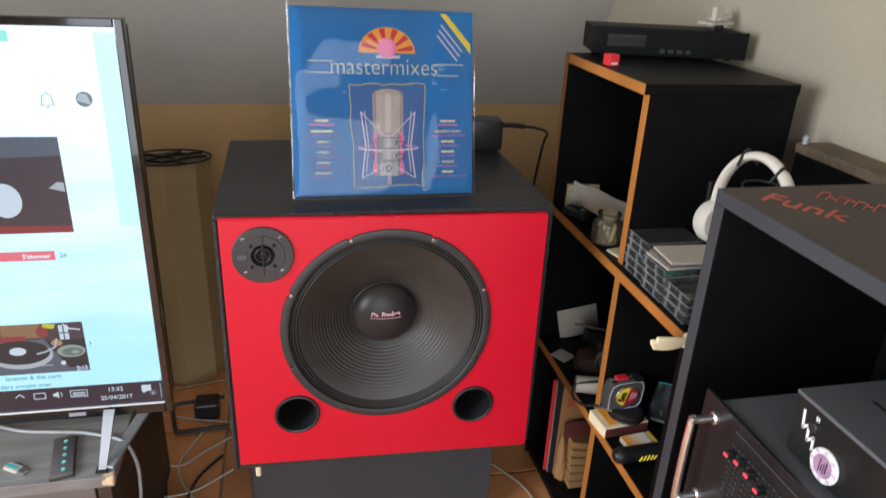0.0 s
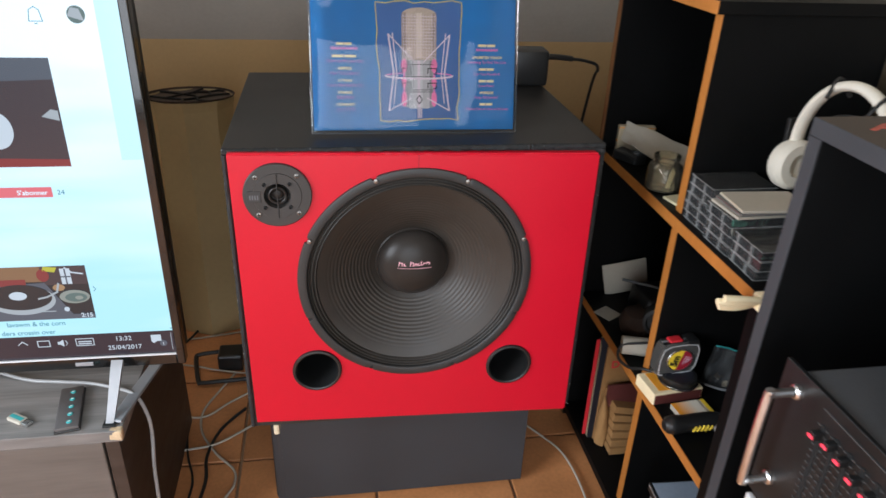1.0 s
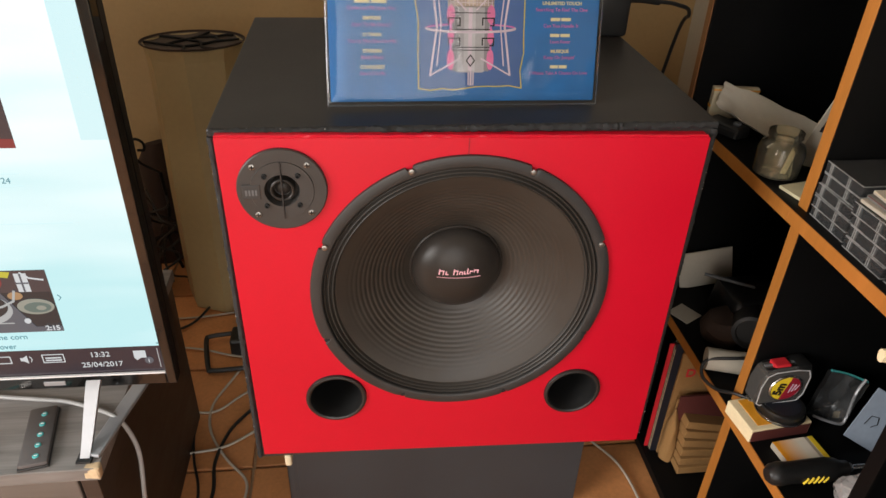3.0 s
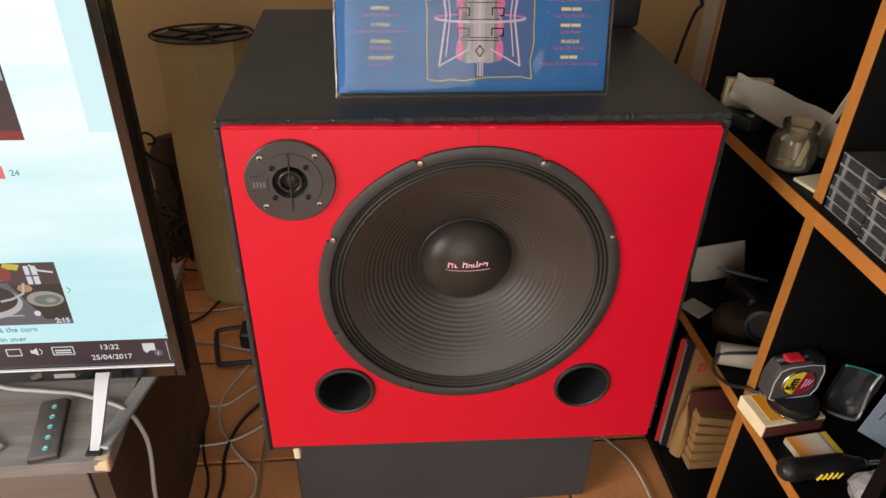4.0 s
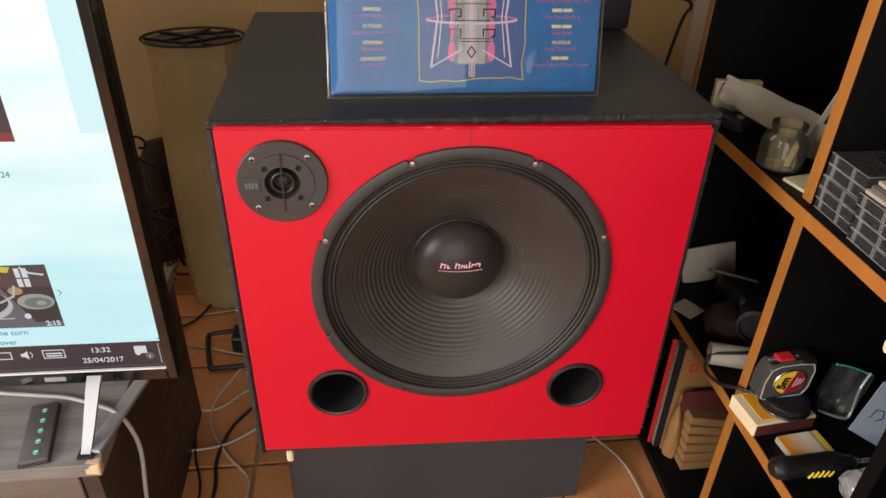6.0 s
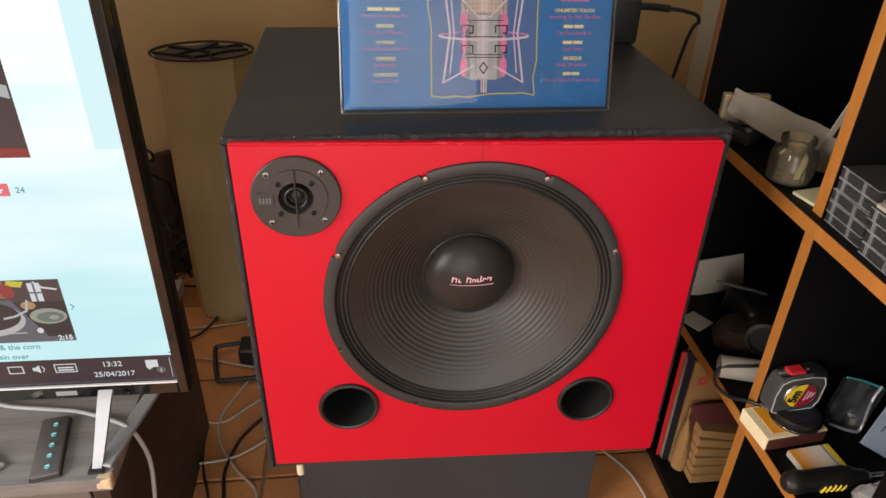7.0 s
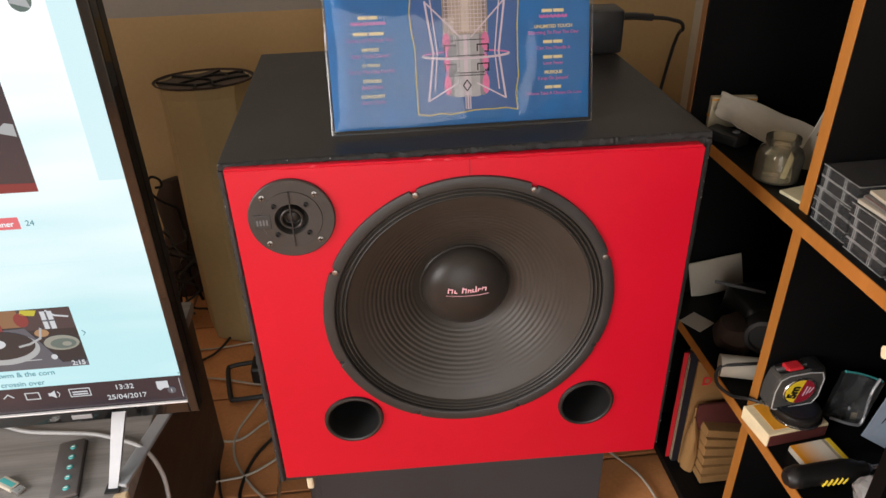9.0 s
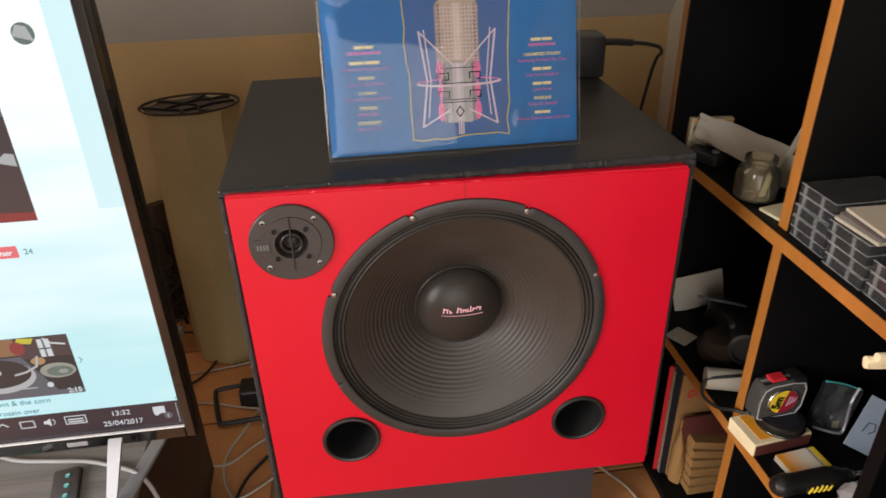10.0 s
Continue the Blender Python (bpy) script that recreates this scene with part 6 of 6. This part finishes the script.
    part("card", box(-0.034, 0.034, -0.001, 0.001, 0.0, 0.085, 0.0006, None, pose(0, 0, 0, -26, 24)), M["bluegrey"], T)
    part("print", stroke([(-0.02, 0.03), (-0.018, 0.045), (-0.008, 0.048), (-0.004, 0.038), (-0.010, 0.030)], 0.0010, -0.0018), M["plastic"], T).matrix_basis = pose(0, 0, 0, -26, 24)
    T = thing("bent_wire", "bent silver wire stand on the shelf", "wire", (0.545, -0.012, z))
    part("wire", tube([(-0.01, 0.0, 0.016), (0.02, -0.012, 0.010), (0.034, -0.012, 0.014), (0.040, -0.004, 0.06), (0.050, 0.0, 0.085)], 0.0022, 6), M["silver"], T, "", True)
    # pale wooden rods with rounded tips, on a stub fixed to the rack's side
    bm = box(0.0, 0.030, -0.013, 0.010, -0.012, 0.012, 0.004)
    for k in range(4):
        yy, zz = -0.010 + 0.0055 * k, 0.011 - 0.0075 * k
        tube([(0.006, yy, zz * 0.6), (-0.022, yy, zz), (-0.058 + 0.006 * abs(k - 1), yy + 0.002, zz + 0.002)], 0.0048, 10, 4, bm)
    tagged(part("wooden_dummy", bm, M["palewood"], None, "", True), "pale carved wooden dummy fixed beside the rack", "dummy").matrix_basis = pose(0.418, -0.2425, 0.700)
    # cd boxes in the bottom bay
    for k in range(7):
        T = thing("disc_box", "black and clear disc box lying in the bottom bay", "disc box", (0.515 + 0.004 * (k % 3), -0.125 - 0.003 * (k % 2), 0.0405 + 0.0206 * k), (0, 0, 3 * (k % 3) - 3), group="disc boxes")
        part("case", box(-0.075, 0.075, -0.070, 0.070, 0, 0.018, 0.001), M["plastic"], T)
        part("cover_sheet", box(-0.070, 0.070, -0.066, 0.066, 0.0183, 0.0188, 0), M["bluegrey"] if k == 6 else M["navy"], T, "printed cover sheet")
        part("clear_edge", box(-0.0766, -0.0754, -0.066, 0.066, 0.014, 0.017, 0), M["clearedge"], T)
    T = thing("yellow_book", "yellow and cream paperback standing in the bottom bay", "book", (0.50, -0.212, 0.0405), (0, 0, 4))
    part("cover", box(-0.075, 0.075, -0.011, 0.011, 0, 0.215, 0.001), M["yellow"], T, "yellow card cover")
    part("paper_block", box(-0.0715, 0.0745, -0.0095, 0.0095, 0.001, 0.2162, 0), M["card"], T, "cream paper pages")


NUDGE = Vector((-0.003, -0.010, 0))
tool_shelf()
NUDGE = Vector((0, 0, 0))


# ---------- rack with the audio units ----------
def rack():
    T = thing("rack_cabinet", "open black rack cabinet with a dusty scrawled top", "rack", (0.568, -0.673, 0))
    x0, x1, y0, y1, zt = -0.220, 0.098, -0.33, 0.343, 0.984
    part("side", box(x0, x1, y1 - 0.019, y1, 0, zt - 0.0195, 0.001), M["shelf"], T, "black side panel")
    part("side", box(x0, x1, y0, y0 + 0.019, 0, zt - 0.0195, 0.001), M["shelf"], T, "black side panel")
    part("top", box(x0, x1, y0, y1, zt - 0.019, zt, 0.0015), M["racktop"], T, "dusty black top board")
    part("back", box(x1 - 0.01, x1, y0 + 0.0195, y1 - 0.0195, 0.02, zt - 0.0195, 0), M["shelf"], T)
    part("bottom", box(x0, x1 - 0.011, y0 + 0.0195, y1 - 0.0195, 0.02, 0.045, 0.001), M["shelf"], T)
    part("edge_strip", box(x0 - 0.002, x0 - 0.0003, y1 - 0.019, y1, 0, zt - 0.0195, 0.0005), M["rackedge"], T, "charcoal edge strip")
    part("edge_strip", box(x0 - 0.002, x0 - 0.0003, y0, y1, zt - 0.019, zt, 0.0005), M["rackedge"], T, "charcoal edge strip")
    q = pose(-0.195, 0.300, zt + 0.0006, 0, 0, -58)
    words("Funk", 0.050, q, M["scrawl"], T, "red marker lettering", "LEFT", 0.0002, "marker_lettering")
    bm = bmesh.new()
    for k in range(7):
        a = 0.0105 * k
        top = 0.016 + 0.007 * (k % 3 == 0)
        box(a, a + 0.0018, -0.010, top, 0.0, 0.0008, 0, bm, pose(-0.110, 0.302, zt + 0.0006, 0, 0, -54))
        box(a + 0.0018, a + 0.0090, top - 0.0022 - 0.012 * (k % 2), top - 0.012 * (k % 2), 0.0, 0.0008, 0, bm, pose(-0.110, 0.302, zt + 0.0006, 0, 0, -54))
    part("marker_scrawl", bm, M["scrawl"], T, "red marker scrawl")
    # graphic equaliser: its face looks along -x
    E = thing("graphic_equaliser", "black graphic equaliser with red-tipped sliders", "equaliser", (0.335, -0.655, 0.552))
    part("case", box(0.006, 0.32, -0.225, 0.225, 0.0, 0.183, 0.002), M["greymetal"], E, "dark grey steel case")
    part("face", box(0.0, 0.0055, -0.245, 0.245, 0.0, 0.188, 0.001), M["plastic"], E, "satin black face plate")
    for y in (0.216, -0.216):
        h = part("handle", tube([(0.0, y, 0.163), (-0.028, y, 0.163), (-0.034, y, 0.157), (-0.034, y, 0.046), (-0.028, y, 0.040), (0.0, y, 0.040)], 0.0050, 10, 6), M["chrome"], E, "chrome rack handle", True)
        for z in (0.163, 0.040):
            part("collar", lathe([(0.0085, 0), (0.0085, 0.004), (0.006, 0.006)], 16, pose(0.0, y, z, 0, -90)), M["chrome"], h, "", True)
    bm = bmesh.new()
    for k in range(18):
        y = 0.168 - 0.0196 * k
        part("slider_slot", box(-0.0010, 0.0002, y - 0.0025, y + 0.0025, 0.050, 0.158, 0), M["dark"], E)
        zc = 0.146 + 0.004 * math.sin(k * 1.3)
        s = part("slider", box(-0.012, -0.0005, y - 0.0035, y + 0.0035, zc - 0.005, zc + 0.005, 0.001), M["plastic"], E, "black slider cap")
        part("tip", box(-0.0138, -0.0122, y - 0.0035, y + 0.0035, zc - 0.0016, zc + 0.0016, 0.0004), M["led"], s, "glowing red tip")
        for i in range(13):
            box(-0.0010, 0.0, y - 0.0078, y - 0.0040, 0.052 + 0.0085 * i, 0.0535 + 0.0085 * i, 0, bm)
            box(-0.0010, 0.0, y + 0.0040, y + 0.0078, 0.052 + 0.0085 * i, 0.0535 + 0.0085 * i, 0, bm)
    box(-0.0012, 0.0, -0.19, 0.175, 0.1735, 0.1750, 0, bm)
    part("scale", bm, M["scalegrey"], E, "dim scale marks")
    # mixer on top, with a round plastic chip stuck to it
    X = thing("mixer_unit", "black mixer with a worn grey top", "mixer", (0.362, -0.612, 0.7355))
    part("case", box(0.0, 0.30, -0.235, 0.082, 0.004, 0.078, 0.001), M["plastic"], X, "glossy black front and sides")
    lid = part("lid", box(-0.004, 0.302, -0.237, 0.084, 0.0782, 0.083, 0.001), M["greymetal"], X, "scuffed grey steel lid")
    for k in range(3):
        part("slot", box(0.06 + 0.05 * k, 0.064 + 0.05 * k, -0.02, 0.05, 0.0831, 0.0834, 0), M["dark"], lid)
    part("black_knob", lathe([(0.014, 0), (0.013, 0.012), (0, 0.013)], 20, pose(0.05, -0.06, 0.083)), M["plastic"], lid, "", True)
    for k in range(4):
        part("foot", lathe([(0.008, 0), (0.008, 0.0045)], 12, pose(0.03 + 0.24 * (k % 2), -0.2 + 0.24 * (k // 2), 0)), M["plastic"], X)
    chip = part("round_chip", lathe([(0, 0.0), (0.0185, 0.0), (0.0195, 0.001), (0.0195, 0.003), (0.0185, 0.004), (0, 0.004)], 40, pose(-0.0002, 0.024, 0.026, 0, -90)), M["whiteink"], X, "white and pink round chip", True)
    part("chip_face", lathe([(0, 0.0042), (0.0130, 0.0042), (0.0130, 0.0048), (0, 0.0048)], 32, pose(-0.0002, 0.024, 0.026, 0, -90)), M["mauve"], chip)
    for k in range(4):
        part("chip_print", box(-0.0056, -0.0050, 0.018 + 0.003 * k, 0.0192 + 0.003 * k, 0.020 - 0.002 * (k % 2), 0.034 - 0.003 * (k % 3), 0), M["maroon"] if k % 2 else M["navy"], chip)
    bm = bmesh.new()
    for k in range(8):
        a = 2 * math.pi * k / 8
        box(-0.0046, -0.0040, 0.024 + 0.0162 * math.cos(a) - 0.0025, 0.024 + 0.0162 * math.cos(a) + 0.0025, 0.026 + 0.0162 * math.sin(a) - 0.002, 0.026 + 0.0162 * math.sin(a) + 0.002, 0, bm)
    part("chip_edge_marks", bm, M["blushed"], chip)
    turned = pose(-0.0008, 0.0, 0.0, 0, 0, -90)
    bm = stroke([(-0.070, 0.064), (-0.067, 0.044), (-0.059, 0.052), (-0.057, 0.034), (-0.049, 0.042), (-0.047, 0.026), (-0.040, 0.034), (-0.038, 0.022)], 0.0034, 0.0)
    bm.transform(turned)
    part("maker_mark", bm, M["whiteink"], X, "white maker's mark")
    bm = stroke([(-0.0520, 0.068), (-0.0500, 0.058), (-0.0475, 0.058), (-0.0490, 0.068)], 0.0016, 0.0)
    bm.transform(turned)
    part("maker_mark", bm, M["whiteink"], X, "white maker's mark")
    part("knob", lathe([(0.006, 0), (0.006, 0.007), (0.005, 0.008), (0, 0.008)], 20, pose(0, 0.048, 0.058, 0, -90)), M["frame"], X, "", True)
    # silver unit below
    S = thing("silver_unit", "silver framed audio unit under the equaliser", "audio unit", (0.338, -0.655, 0.432))
    part("case", box(0.004, 0.30, -0.22, 0.22, 0.0, 0.118, 0.002), M["greymetal"], S)
    part("face", box(-0.002, 0.0035, -0.235, 0.235, 0.0, 0.118, 0.001), M["standbrown"], S, "smoky brown face")
    bm = box(-0.010, -0.0022, 0.205, 0.235, 0.0, 0.118, 0.002)
    box(-0.010, -0.0022, -0.235, 0.205, 0.108, 0.118, 0.002, bm)
    part("frame", bm, M["brightsilver"], S, "silver front frame")
    part("knob", lathe([(0.011, 0), (0.011, 0.008), (0.008, 0.011), (0, 0.011)], 24, pose(-0.002, 0.165, 0.090, 0, -90)), M["chrome"], S, "bright round knob", True)
    B = thing("rack_shelf", "black shelf board carrying the audio units", "shelf", (0.523, -0.673, 0.412))
    part("board", box(-0.17, 0.13, -0.310, 0.3230, 0.0, 0.0195, 0.001), M["shelf"], B)


NUDGE = Vector((0.009, -0.004, 0))
rack()
NUDGE = Vector((0, 0, 0))
